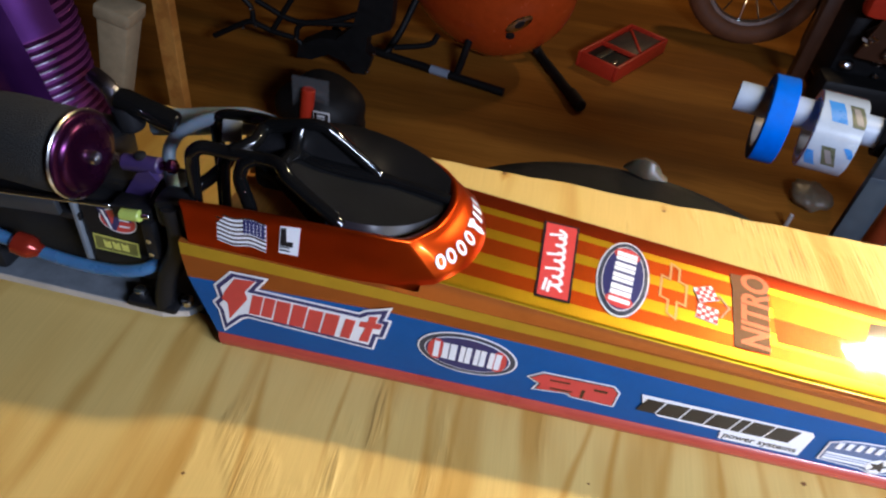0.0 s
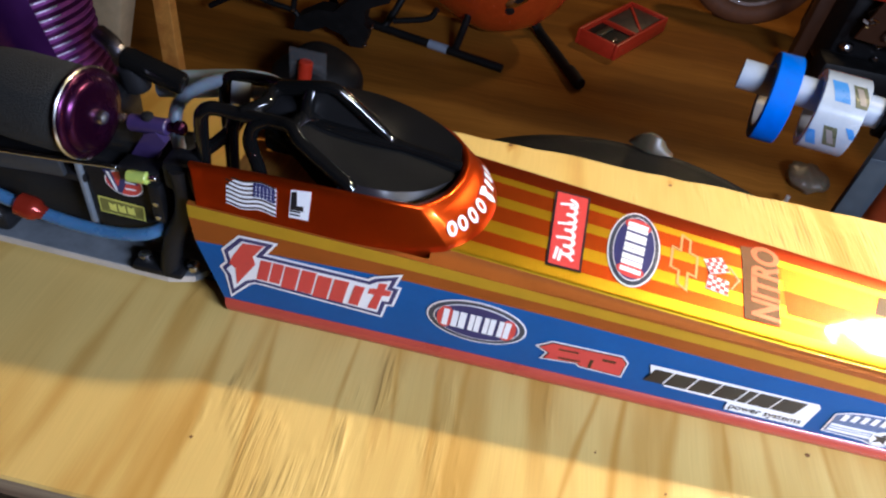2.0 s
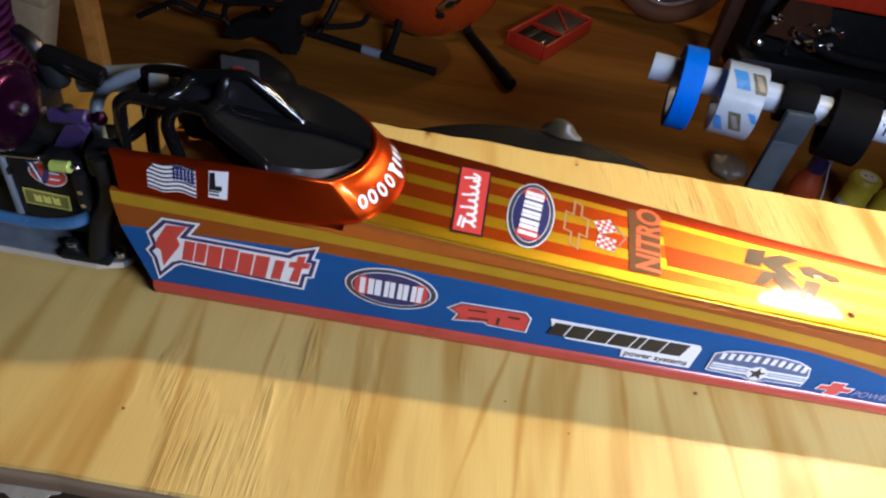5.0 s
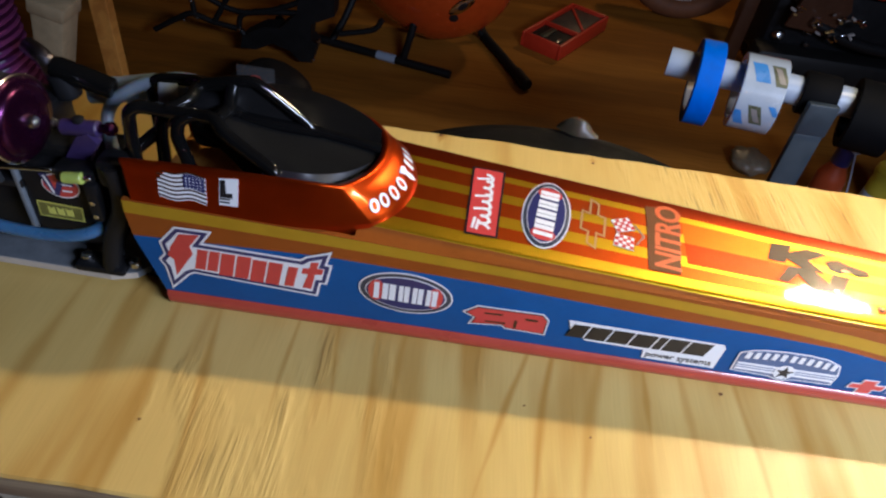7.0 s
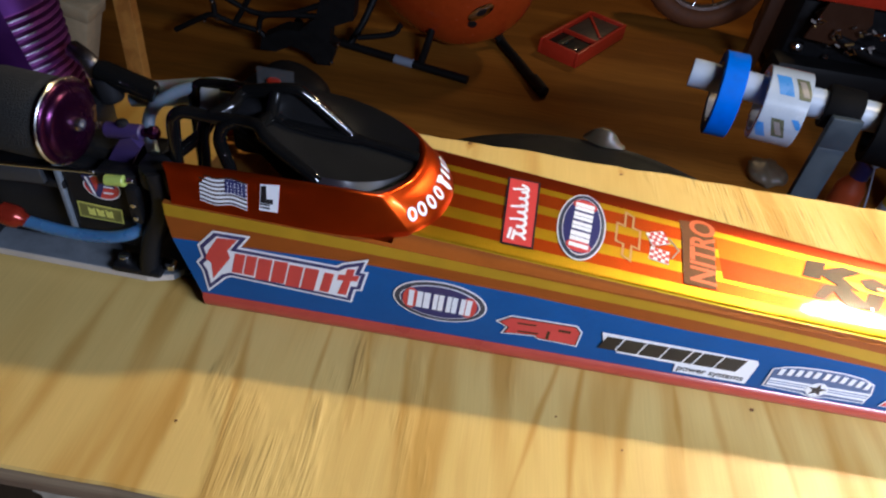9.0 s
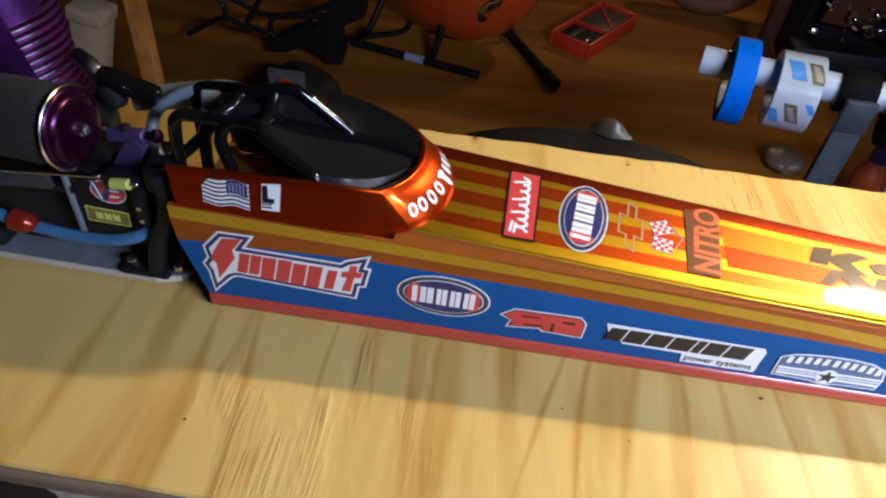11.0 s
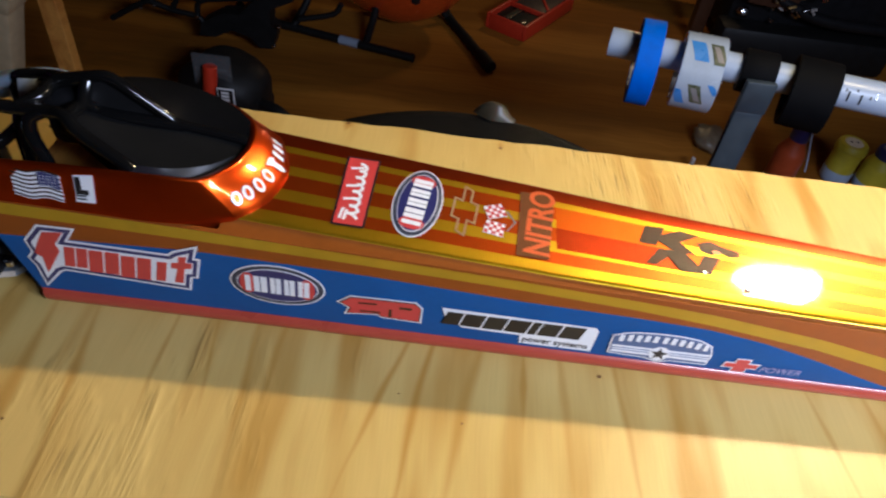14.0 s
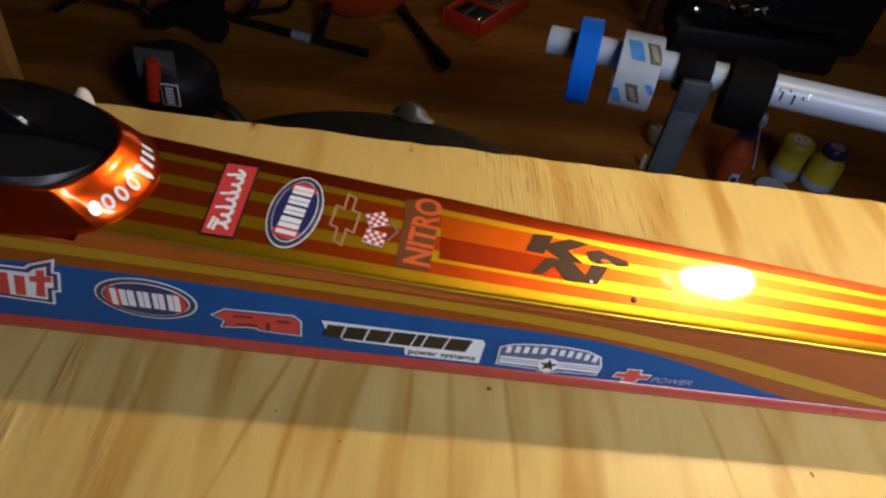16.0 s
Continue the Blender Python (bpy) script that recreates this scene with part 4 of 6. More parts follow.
multi("decal_bar", [[(-0.024, -0.0032), (0.0245, -0.0029), (0.0245, -0.0037), (-0.024, -0.0040)], [(-0.024, -0.0048), (0.0245, -0.0046), (0.0245, -0.0062), (-0.024, -0.0062)]], M_WHITE, m, o, level=3)
decal("decal_disc", ellipse(0.0050, 0.0052, 20), M_WHITE, m @ pose(0, -0.0040, 0), o, level=4)
star = []
for k in range(10):
    r = 0.0046 if k % 2 == 0 else 0.0019
    star.append((r * math.sin(k * math.pi / 5), r * math.cos(k * math.pi / 5) - 0.0040))
decal("decal_star", star, M_VBLACK, m, o, level=5)


def cross_logo(m, w, h, t, material, parent, label, line=None):
    """Wide slanted cross badge."""
    s = h * 0.30
    o = [(-w / 2, -h * 0.2), (-w * 0.2, -h * 0.2), (-w * 0.23, -h / 2), (w * 0.17, -h / 2), (w * 0.2, -h * 0.2), (w * 0.42, -h * 0.2), (w / 2, h * 0.2), (w * 0.2, h * 0.2), (w * 0.23, h / 2), (-w * 0.17, h / 2), (-w * 0.2, h * 0.2), (-w * 0.42, h * 0.2)]
    p = decal("cross_decal", o, material, m, parent, label)
    if line:
        decal("decal_field", inset(o, t), line, m, p, level=1)
    return p


m = side_pose(0.2990, 0.0150, turn=2)
o = cross_logo(m, 0.0190, 0.0105, 0.0006, M_WHITE, body, "small red cross-shaped decal with white edge and lettering", M_VRED)
part("lettering", words("POWER", 0.0060, side_pose(0.3085, 0.0120, 0.0006, 1.5), 0.00005, shear=0.3), M_LILAC, o, smooth=0)

# stars-and-stripes decal with a wave, and a small square one
m = flank_pose(-0.0343, 0.0745)
wave = lambda x: 0.0007 * math.sin(x * 420)
FW, FH = 0.0215, 0.0135


def ribbon(x0, x1, y0, y1, n=14):
    up = [(x0 + (x1 - x0) * i / n, y1 + wave(x0 + (x1 - x0) * i / n)) for i in range(n + 1)]
    dn = [(x0 + (x1 - x0) * i / n, y0 + wave(x0 + (x1 - x0) * i / n)) for i in range(n, -1, -1)]
    return up + dn


o = decal("flag_decal", ribbon(-FW / 2, FW / 2, -FH / 2, FH / 2), M_WHITE, m, cowl, "small waving striped flag decal")
multi("flag_stripe", [ribbon(-FW / 2, FW / 2, -FH / 2 + FH * (2 * i + 0.55) / 13, -FH / 2 + FH * (2 * i + 1.35) / 13) for i in range(7)], M_BROWN, m, o, level=1)
decal("flag_canton", ribbon(0.001, FW / 2 - 0.0006, -0.0006, FH / 2 - 0.0006), M_VBLUE, m, o, level=2)
multi("flag_star", [[(x - 0.0003, y - 0.0003), (x + 0.0003, y - 0.0003), (x, y + 0.0004)] for x in (0.0022, 0.0038, 0.0054, 0.0070, 0.0086) for y in (0.0006, 0.0021, 0.0036, 0.0051)], M_WHITE, m, o, level=3)
m = flank_pose(-0.0137, 0.0752)
o = decal("square_decal", [(-0.0044, -0.0068), (0.0040, -0.0066), (0.0048, 0.0074), (-0.0038, 0.0064)], M_WHITE, m, cowl, "small black and white square decal")
decal("decal_field", [(-0.0034, 0.0056), (-0.0012, 0.0060), (-0.0010, -0.0006), (0.0018, -0.0003), (0.0018, -0.0028), (-0.0038, -0.0028)], M_VBLACK, m, o, level=1)
multi("decal_bar", [[(-0.0040, -0.0055 + 0.0016 * i), (0.0005, -0.0055 + 0.0016 * i), (0.0005, -0.0047 + 0.0016 * i), (-0.0040, -0.0047 + 0.0016 * i)] for i in range(2)], M_VBLACK, m, o, level=1)

# red plate badge across the deck
m = deck_pose(0.0994, 0.5, turn=0)
PL = [(-0.0083, -0.0228), (0.0073, -0.0228), (0.0088, 0.0225), (-0.0078, 0.0225)]
o = decal("plate_decal", PL, M_VBLACK, m, body, "red plate decal with white script strokes")
decal("decal_field", inset(PL, 0.0010), M_VRED, m, o, level=1)
# script strokes drawn as one looping white line
loops = []
for i in range(64):
    t = i / 63
    y = -0.0175 + 0.0345 * t
    x = 0.0015 * math.cos(t * 46) + 0.0012
    if t < 0.12:
        x -= 0.0022 * math.sin(t / 0.12 * math.pi)
    loops.append((x + 0.0006 * math.sin(t * 23), y + 0.0010 * math.sin(t * 46)))
bm = bmesh.new()
for k, (a, c) in enumerate(zip(loops, loops[1:])):
    d = (Vector(c) - Vector(a)).normalized() * 0.00075
    nx, ny = -d.y, d.x
    ax, ay, cx, cy = a[0] - d.x, a[1] - d.y, c[0] + d.x, c[1] + d.y
    slab([(ax - nx, ay - ny), (cx - nx, cy - ny), (cx + nx, cy + ny), (ax + nx, ay + ny)], TH + 0.000003 * (k % 5), m @ pose(0, 0, 0.00032), bm)
for x0, y0, x1, y1 in ((-0.0050, -0.0190, -0.0040, -0.0120), (-0.0030, -0.0195, -0.0022, -0.0130), (-0.0052, 0.0020, 0.0010, 0.0032), (-0.0052, -0.0065, 0.0010, -0.0053), (-0.0050, 0.0140, 0.0015, 0.0154)):
    d = (Vector((x1, y1)) - Vector((x0, y0))).normalized() * 0.0007
    slab([(x0 + d.y, y0 - d.x), (x1 + d.y, y1 - d.x), (x1 - d.y, y1 + d.x), (x0 - d.y, y0 + d.x)], TH, m @ pose(0, 0, 0.00036), bm)
part("script_stroke", bm, M_WHITE, o, smooth=0)

# open cross outline, crossed chequered flags, NITRO plate and the two-letter badge
m = deck_pose(0.1525, 0.52, turn=84)
w, h = 0.0330, 0.0125
OUT = [(-w / 2, -h * 0.2), (-w * 0.2, -h * 0.2), (-w * 0.23, -h / 2), (w * 0.17, -h / 2), (w * 0.2, -h * 0.2), (w * 0.42, -h * 0.2), (w / 2, h * 0.2), (w * 0.2, h * 0.2), (w * 0.23, h / 2), (-w * 0.17, h / 2), (-w * 0.2, h * 0.2), (-w * 0.42, h * 0.2)]
INN = inset(OUT, 0.0010)
bm = bmesh.new()
rings = [[bm.verts.new(m @ Vector((x, y, z))) for x, y in o] for o, z in ((OUT, 0.0), (OUT, TH), (INN, TH), (INN, 0.0))]
for q, r in zip(rings, rings[1:]):
    for k in range(12):
        bm.faces.new((q[k], q[(k + 1) % 12], r[(k + 1) % 12], r[k]))
part("cross_outline", bm, M_GOLD, body, "tan outlined cross decal", smooth=0)
m = deck_pose(0.1690, 0.48)
for sy, tilt in ((1, 16), (-1, -16)):
    fl = m @ pose(-0.0015, sy * 0.0055, 0, 0, 0, tilt * 1.0 + 6) @ Matrix.Diagonal((0.85, 0.9, 1, 1))
    o = decal("chequer_flag", [(-0.0060, -0.0045), (0.0056, -0.0045), (0.0050, 0.0045), (-0.0056, 0.0045)], M_WHITE, fl, body, "small red and white chequered flag decal")
    sq = []
    for i in range(5):
        for j in range(4):
            if (i + j) % 2 == 0:
                x0, y0 = -0.0056 + i * 0.0022, -0.0042 + j * 0.0021
                sq.append([(x0, y0), (x0 + 0.0022, y0), (x0 + 0.0022, y0 + 0.0021), (x0, y0 + 0.0021)])
    multi("flag_square", sq, M_VRED, fl, o, level=1)
multi("flag_staff", [[(0.004, -0.006), (0.0085, 0.0010), (0.0089, 0.0004), (0.0045, -0.0064)], [(0.004, 0.0062), (0.0085, -0.0010), (0.0089, -0.0004), (0.0045, 0.0066)]], M_GREY, m, body)
m = deck_pose(0.1865, 0.52)
NP = [(-0.0085, -0.0210), (0.0070, -0.0210), (0.0095, 0.0100), (0.0090, 0.0205), (-0.0072, 0.0200), (-0.0068, 0.0110)]
o = decal("word_decal", NP, M_RUST, m, body, "dark brown plate decal with an orange word")
part("lettering", words("NITRO", 0.0172, m @ pose(0.0068, -0.0200, 0.0002, 0, 0, 85), 0.00005, squeeze=0.80, bold=0.00045), M_ORANGE, o, smooth=0)
m = deck_pose(0.2620, 0.0) @ pose(0, 0.0, 0)


def on_deck(o, x0):
    return [(x - x0, (y - shoulder_y(x0)) * 1.008) for x, y in o]


KN = [[(0.2423, 0.4123), (0.2525, 0.4130), (0.2500, 0.4080), (0.2600, 0.4125), (0.2700, 0.4110), (0.2590, 0.4050), (0.2660, 0.3985), (0.2560, 0.3985), (0.2480, 0.4040), (0.2470, 0.4010), (0.2382, 0.4016)],
      [(0.2407, 0.3893), (0.2460, 0.3890), (0.2520, 0.3950), (0.2570, 0.3872), (0.2720, 0.3877), (0.2783, 0.3985), (0.2700, 0.3988), (0.2665, 0.3920), (0.2600, 0.3995), (0.2480, 0.3990)],
      [(0.2680, 0.4060), (0.2750, 0.4085), (0.2800, 0.4060), (0.2881, 0.4043), (0.2890, 0.4010), (0.2830, 0.4000), (0.2790, 0.4020), (0.2740, 0.3998), (0.2690, 0.4015)]]
o = multi("letter_badge", [on_deck(q, 0.2620) for q in KN], M_BROWN, m, body, "dark brown block badge with a small loop")
decal("decal_disc", [(x + 0.2770 - 0.2620, y + 0.0290) for x, y in ellipse(0.0022, 0.0011, 14)], M_ORANGE, m, o, level=1)
decal("decal_disc", [(x + 0.2690 - 0.2620, y + 0.0155) for x, y in ellipse(0.0008, 0.0008, 12)], M_WHITE, m, o, level=1)

# pale blocks round the cowl nose
def cowl_at(u, v):
    """Place and outward normal on the cowl skin: u along the rim list, v from base to rim."""
    i = min(int(u), len(rim) - 2)
    p, q = rim[i].lerp(rim[i + 1], u - i), base[i].lerp(base[i + 1], u - i)
    p2, q2 = rim[i + 1], base[i + 1]
    inward = Vector((-0.02, 0.407, 0.088)) - p
    inward.z = 0
    inward.normalize()
    c = q.lerp(p, v) - inward * math.sin(math.pi * v) * 0.0009
    along = (p2.lerp(q2, 0.5) - rim[i].lerp(base[i], 0.5)).normalized()
    upv = (p - q).normalized()
    n = along.cross(upv)
    if n.dot(-inward) < 0:
        n = -n
    return c, along, n


for k, u in enumerate((29.6, 32.8, 36.0, 39.2, 46.0, 48.6, 51.2)):
    c, along, n = cowl_at(u, 0.42)
    ex = along
    ey = n.cross(ex)
    if ey.z < 0:
        ey = -ey
    M4 = Matrix.Identity(4)
    M4.col[0][:3], M4.col[1][:3], M4.col[2][:3] = ex, ey, ex.cross(ey)
    M4 = Matrix.Translation(c + n * 0.0007) @ M4
    w, h = 0.0026, 0.0037
    if k < 4:
        outl = ellipse(w, h, 22)
        ob = decal("nose_decal", outl, M_WHITE, M4, cowl, "pale rounded block on the cowl nose")
        decal("decal_hole", ellipse(w * 0.42, h * 0.58, 16), P_COWL, M4, ob, level=1)
    else:
        decal("nose_decal", [(-w * 0.55, -h), (w * 0.3, -h), (w * 0.7, h), (-w * 0.2, h)], M_WHITE, M4, cowl)
c, along, n = cowl_at(42.8, 0.40)
ey = n.cross(along)
ey = ey if ey.z > 0 else -ey
M4 = Matrix.Identity(4)
M4.col[0][:3], M4.col[1][:3], M4.col[2][:3] = along, ey, along.cross(ey)
decal("wing_foot_decal", [(-0.0035, 0.0046), (0.0012, 0.0050), (0.0030, 0.0030), (0.0016, 0.0012), (0.0022, -0.0030), (0.0010, -0.0058), (-0.0008, -0.0030), (-0.0012, 0.0010)], M_WHITE, Matrix.Translation(c + n * 0.0008) @ M4, cowl, "pale winged emblem on the cowl nose")
# screw in the deck
part("deck_screw", lathe([(0.0016, 0), (0.0017, 0.0004), (0.0012, 0.0008), (0.0004, 0.0008)], deck_pose(0.2887, 0.19)), M_BROWN, car)
# ---- rear of the dragster: chassis, tank, engine ----
bm = slab([(-0.30, 0.0), (-0.30, -0.0620), (-0.180, -0.0630), (-0.082, -0.0645), (-0.070, -0.0610), (-0.066, -0.0560), (-0.066, 0.0)], 0.0040, pose(0, 0.440, 0.0040))
plate = part("chassis_plate", bm, M_PLATE, car, "grey sheet-metal chassis plate with a chipped pale edge", smooth=20)
part("plate_edge", slab([(-0.30, -0.0620), (-0.180, -0.0630), (-0.082, -0.0645), (-0.070, -0.0610), (-0.0705, -0.0617), (-0.082, -0.0653), (-0.180, -0.0638), (-0.30, -0.0628)], 0.0036, pose(0, 0.440, 0.0042)), M_CARD, plate, smooth=0)
for x in (-0.28, -0.20, -0.075):
    part("skid_block", box((x, 0.385, 0), (x + 0.012, 0.430, 0.0040), 0.0005), M_SATIN, plate)

# tank with two labels
tank = part("fuel_tank", box((-0.1185, 0.3835, 0.0180), (-0.0780, 0.4200, 0.0640), 0.0030), M_SATIN, car, "black box-shaped tank with logo labels")
part("tank_cap", box((-0.114, 0.392, 0.064), (-0.092, 0.412, 0.072), 0.002), M_RUBBER, tank)
part("tank_strap", box((-0.1212, 0.3826, 0.0200), (-0.1190, 0.4210, 0.0640), 0.0006), M_PLATE, tank, "bare metal tank strap")
m = pose(-0.0990, 0.3832, 0.0550) @ Matrix(((1, 0, 0, 0), (0, 0, -1, 0), (0, 1, 0, 0), (0, 0, 0, 1)))
o = decal("round_label", ellipse(0.0090, 0.0072, 26), M_WHITE, m, tank, "small red and navy oval label")
decal("label_field", ellipse(0.0083, 0.0064, 26), M_VRED, m, o, level=1)
multi("label_block", [[(-0.0088, 0.0062), (-0.0050, 0.0066), (-0.0032, -0.0030), (-0.0010, 0.0030), (0.0060, 0.0034), (0.0070, 0.0010), (0.0010, 0.0002), (-0.0020, -0.0062), (-0.0052, -0.0050)]], M_VBLUE, m, o, level=2)
multi("label_line", [[(-0.0072, 0.0055), (-0.0060, 0.0055), (-0.0036, -0.0045), (-0.0044, -0.0050)], [(0.0010, 0.0016), (0.0058, 0.0016), (0.0058, 0.0010), (0.0010, 0.0010)], [(0.0005, -0.0020), (0.0055, -0.0018), (0.0052, -0.0026), (0.0005, -0.0030)]], M_WHITE, m, o, level=3)
m = pose(-0.1030, 0.3832, 0.0388) @ Matrix(((1, 0, 0, 0), (0, 0, -1, 0), (0, 1, 0, 0), (0, 0, 0, 1)))
o = decal("yellow_label", [(-0.0115, -0.0046), (0.0105, -0.0050), (0.0112, 0.0040), (-0.0110, 0.0052)], M_VYELLOW, m, tank, "small yellow label with pale blocks")
decal("label_field", [(-0.0107, -0.0038), (0.0098, -0.0042), (0.0104, 0.0033), (-0.0102, 0.0044)], M_LABEL, m, o, level=1)
multi("label_block", [[(x, -0.0022), (x + 0.0034, -0.0023), (x + 0.0034, 0.0025), (x + 0.0017, 0.0013), (x, 0.0026)] for x in (-0.0062, -0.0018, 0.0026)], M_VYELLOW, m, o, level=2)

# long side rail over the tank
part("side_rail", box((-0.30, 0.3800, 0.0535), (-0.121, 0.3830, 0.0630), 0.0008, m=pose(0, 0, 0.0115) @ Matrix.Rotation(radians(-5.2), 4, "Y") @ pose(0, 0, 0)), M_RAIL, car, "long dark grey metal side rail")
part("rail_edge", rod((-0.30, 0.3800, 0.0475), (-0.098, 0.3800, 0.0668), 0.0011), M_STEEL, car)
part("rail_shelf", box((-0.22, 0.383, 0.050), (-0.118, 0.420, 0.054), 0.0006), M_SATIN, car)
part("rear_axle_block", box((-0.30, 0.3790, 0.0080), (-0.165, 0.4300, 0.0260), 0.003), M_SATIN, car)
part("rear_box", box((-0.22, 0.3900, 0.0080), (-0.124, 0.4300, 0.0500), 0.003), M_RUBBER, car)
part("axle_bolt", rod((-0.170, 0.376, 0.020), (-0.170, 0.380, 0.020), 0.0040, n=6), M_STEEL, car)

# fuel line with the red filter in it
line_ = part("fuel_line", tube([(-0.26, 0.3790, 0.0600), (-0.205, 0.3780, 0.0500), (-0.170, 0.3765, 0.0400), (-0.148, 0.3760, 0.0335), (-0.126, 0.3762, 0.0290), (-0.106, 0.3768, 0.0280), (-0.090, 0.3785, 0.0310), (-0.080, 0.3850, 0.0350)], 0.0032, n=12), M_HOSE, car, "translucent blue silicone fuel line")
part("fuel_filter", lathe([(0.0022, 0), (0.0040, 0.0015), (0.0055, 0.003), (0.0058, 0.009), (0.0050, 0.0115), (0.0036, 0.013), (0.0028, 0.0165)], axis((-0.153, 0.3760, 0.0352), (-0.137, 0.3760, 0.0312)), 20), M_REDPART, line_, "red anodised inline fuel filter")

# black steering bracket with feet and bolts
br = part("linkage_bracket", tube([(-0.0690, 0.3800, 0.0740), (-0.0680, 0.3800, 0.0620), (-0.0700, 0.3800, 0.0480), (-0.0760, 0.3795, 0.0340), (-0.0800, 0.3785, 0.0200), (-0.0820, 0.3780, 0.0095)], 0.0048, n=10), M_SATIN, car, "black moulded linkage bracket")
part("bracket_foot", box((-0.0995, 0.3735, 0.0080), (-0.0740, 0.3860, 0.0125), 0.0018), M_SATIN, br)
for x in (-0.0950, -0.0705):
    part("bolt", lathe([(0.0030, 0), (0.0032, 0.0006), (0.0030, 0.0028), (0.0020, 0.0036), (0.0006, 0.0036)], pose(x, 0.3800, 0.0122)), M_STEEL, br, "bright cap bolt")
part("bracket_head", box((-0.0770, 0.3780, 0.0610), (-0.0600, 0.3920, 0.0770), 0.0035), M_SATIN, br)
part("bracket_arm", box((-0.0850, 0.3780, 0.0400), (-0.0790, 0.3860, 0.0620), 0.0015), M_SATIN, br)
for zz in (0.0440, 0.0520):
    part("arm_bolt", rod((-0.0820, 0.3772, zz), (-0.0820, 0.3790, zz), 0.0014, n=8), M_STEEL, br)
part("cable_clip", rod((-0.0930, 0.3790, 0.0642), (-0.0838, 0.3790, 0.0654), 0.0028), M_LIME, br, "lime green plastic sleeve")
part("clip_pin", rod((-0.0830, 0.3790, 0.0655), (-0.0795, 0.3790, 0.0662), 0.0012), M_STEEL, br)
part("clip_base", box((-0.0985, 0.3800, 0.0600), (-0.0800, 0.3900, 0.0680), 0.0015), M_SATIN, br)

# air filter: foam sleeve, plum end plate with a screw
A0, A1 = Vector((-0.0990, 0.3790, 0.0930)), Vector((-0.1480, 0.3840, 0.0920))
af = part("air_filter", lathe([(0.0129, 0), (0.0166, 0.0008), (0.0180, 0.0030), (0.0184, 0.0100), (0.0184, 0.0300), (0.0175, 0.0400), (0.0152, 0.0460), (0.0110, 0.0485)], axis(A0 + (A1 - A0).normalized() * 0.006, A1), 40), M_FOAM, car, "grey foam air filter with a plum end plate")
ax = axis(A0 + (A1 - A0).normalized() * 0.0065, A0)
part("end_plate", lathe([(0.0179, -0.0010), (0.0190, 0.0), (0.0191, 0.0012), (0.0186, 0.0024), (0.0173, 0.0032), (0.0156, 0.0034), (0.0147, 0.0046), (0.0129, 0.0053), (0.0092, 0.0057), (0.0040, 0.0060), (0.0008, 0.0060)], ax, 48), M_PLUM, af, "plum anodised end plate with a bright rim")
part("plate_rim", lathe([(0.0188, 0.0004), (0.0194, 0.0008), (0.0194, 0.0015), (0.0188, 0.0019)], ax, 48, close=False), M_STEEL, af)
part("centre_screw", lathe([(0.0030, 0.0058), (0.0031, 0.0075), (0.0026, 0.0086), (0.0014, 0.0086), (0.0012, 0.0070)], ax, 16), M_STEEL, af)

# finned purple cylinder head
HX, HY = -0.1548, 0.4290
LEANED = pose(HX, HY, 0.0900, 0, -14, 0) @ pose(-HX, -HY, -0.0900)
head = part("engine_head", rod(LEANED @ Vector((HX, HY, 0.0500)), LEANED @ Vector((HX, HY, 0.1550)), 0.0190, n=32), M_PURPLE, car, "purple anodised engine head with cooling fins")
fin = []
R1 = 0.0285
for k in range(64):
    a = 2 * math.pi * k / 64
    r = R1
    # a flat milled pad on one side, a groove at the back
    for g, w, rr in ((radians(-140), 0.42, 0.0262), (radians(82), 0.16, 0.0222)):
        d = abs((a - g + math.pi) % (2 * math.pi) - math.pi)
        if d < w:
            r = rr
    fin.append((r * math.cos(a), r * math.sin(a)))
HEAD_TURN = 44


def head_scale(z):
    """The fins are smaller towards the foot of the head."""
    return 1.0 - 5.5 * max(0.0, 0.116 - z) if z > 0.08 else 0.802


for k in range(21):
    z = 0.0640 + k * 0.0040
    s = head_scale(z)
    bm = slab([(x * s, y * s) for x, y in fin], 0.0019, pose(HX, HY, z))
    bmesh.ops.bevel(bm, geom=[e for e in bm.edges if abs(e.verts[0].co.z - e.verts[1].co.z) < 1e-6], offset=0.0006, segments=2, affect="EDGES")
    bmesh.ops.transform(bm, matrix=LEANED, verts=bm.verts)
    up = LEANED.to_3x3() @ Vector((0, 0, 1))
    for f in bm.faces:
        f.normal_update()
        c = LEANED.inverted() @ f.calc_center_median()
        turn = math.degrees(math.atan2(c.y - HY, c.x - HX))
        # highlight arcs painted as pale faces on the upper edges, within one angle window
        f.material_index = 1 if c.z > z + 0.0013 and abs(f.normal.dot(up)) < 0.93 and -60 < turn < -20 and 3 < k < 15 else 0
    part("cooling_fin", bm, [M_PURPLE, M_GLINTMETAL], head, smooth=30)
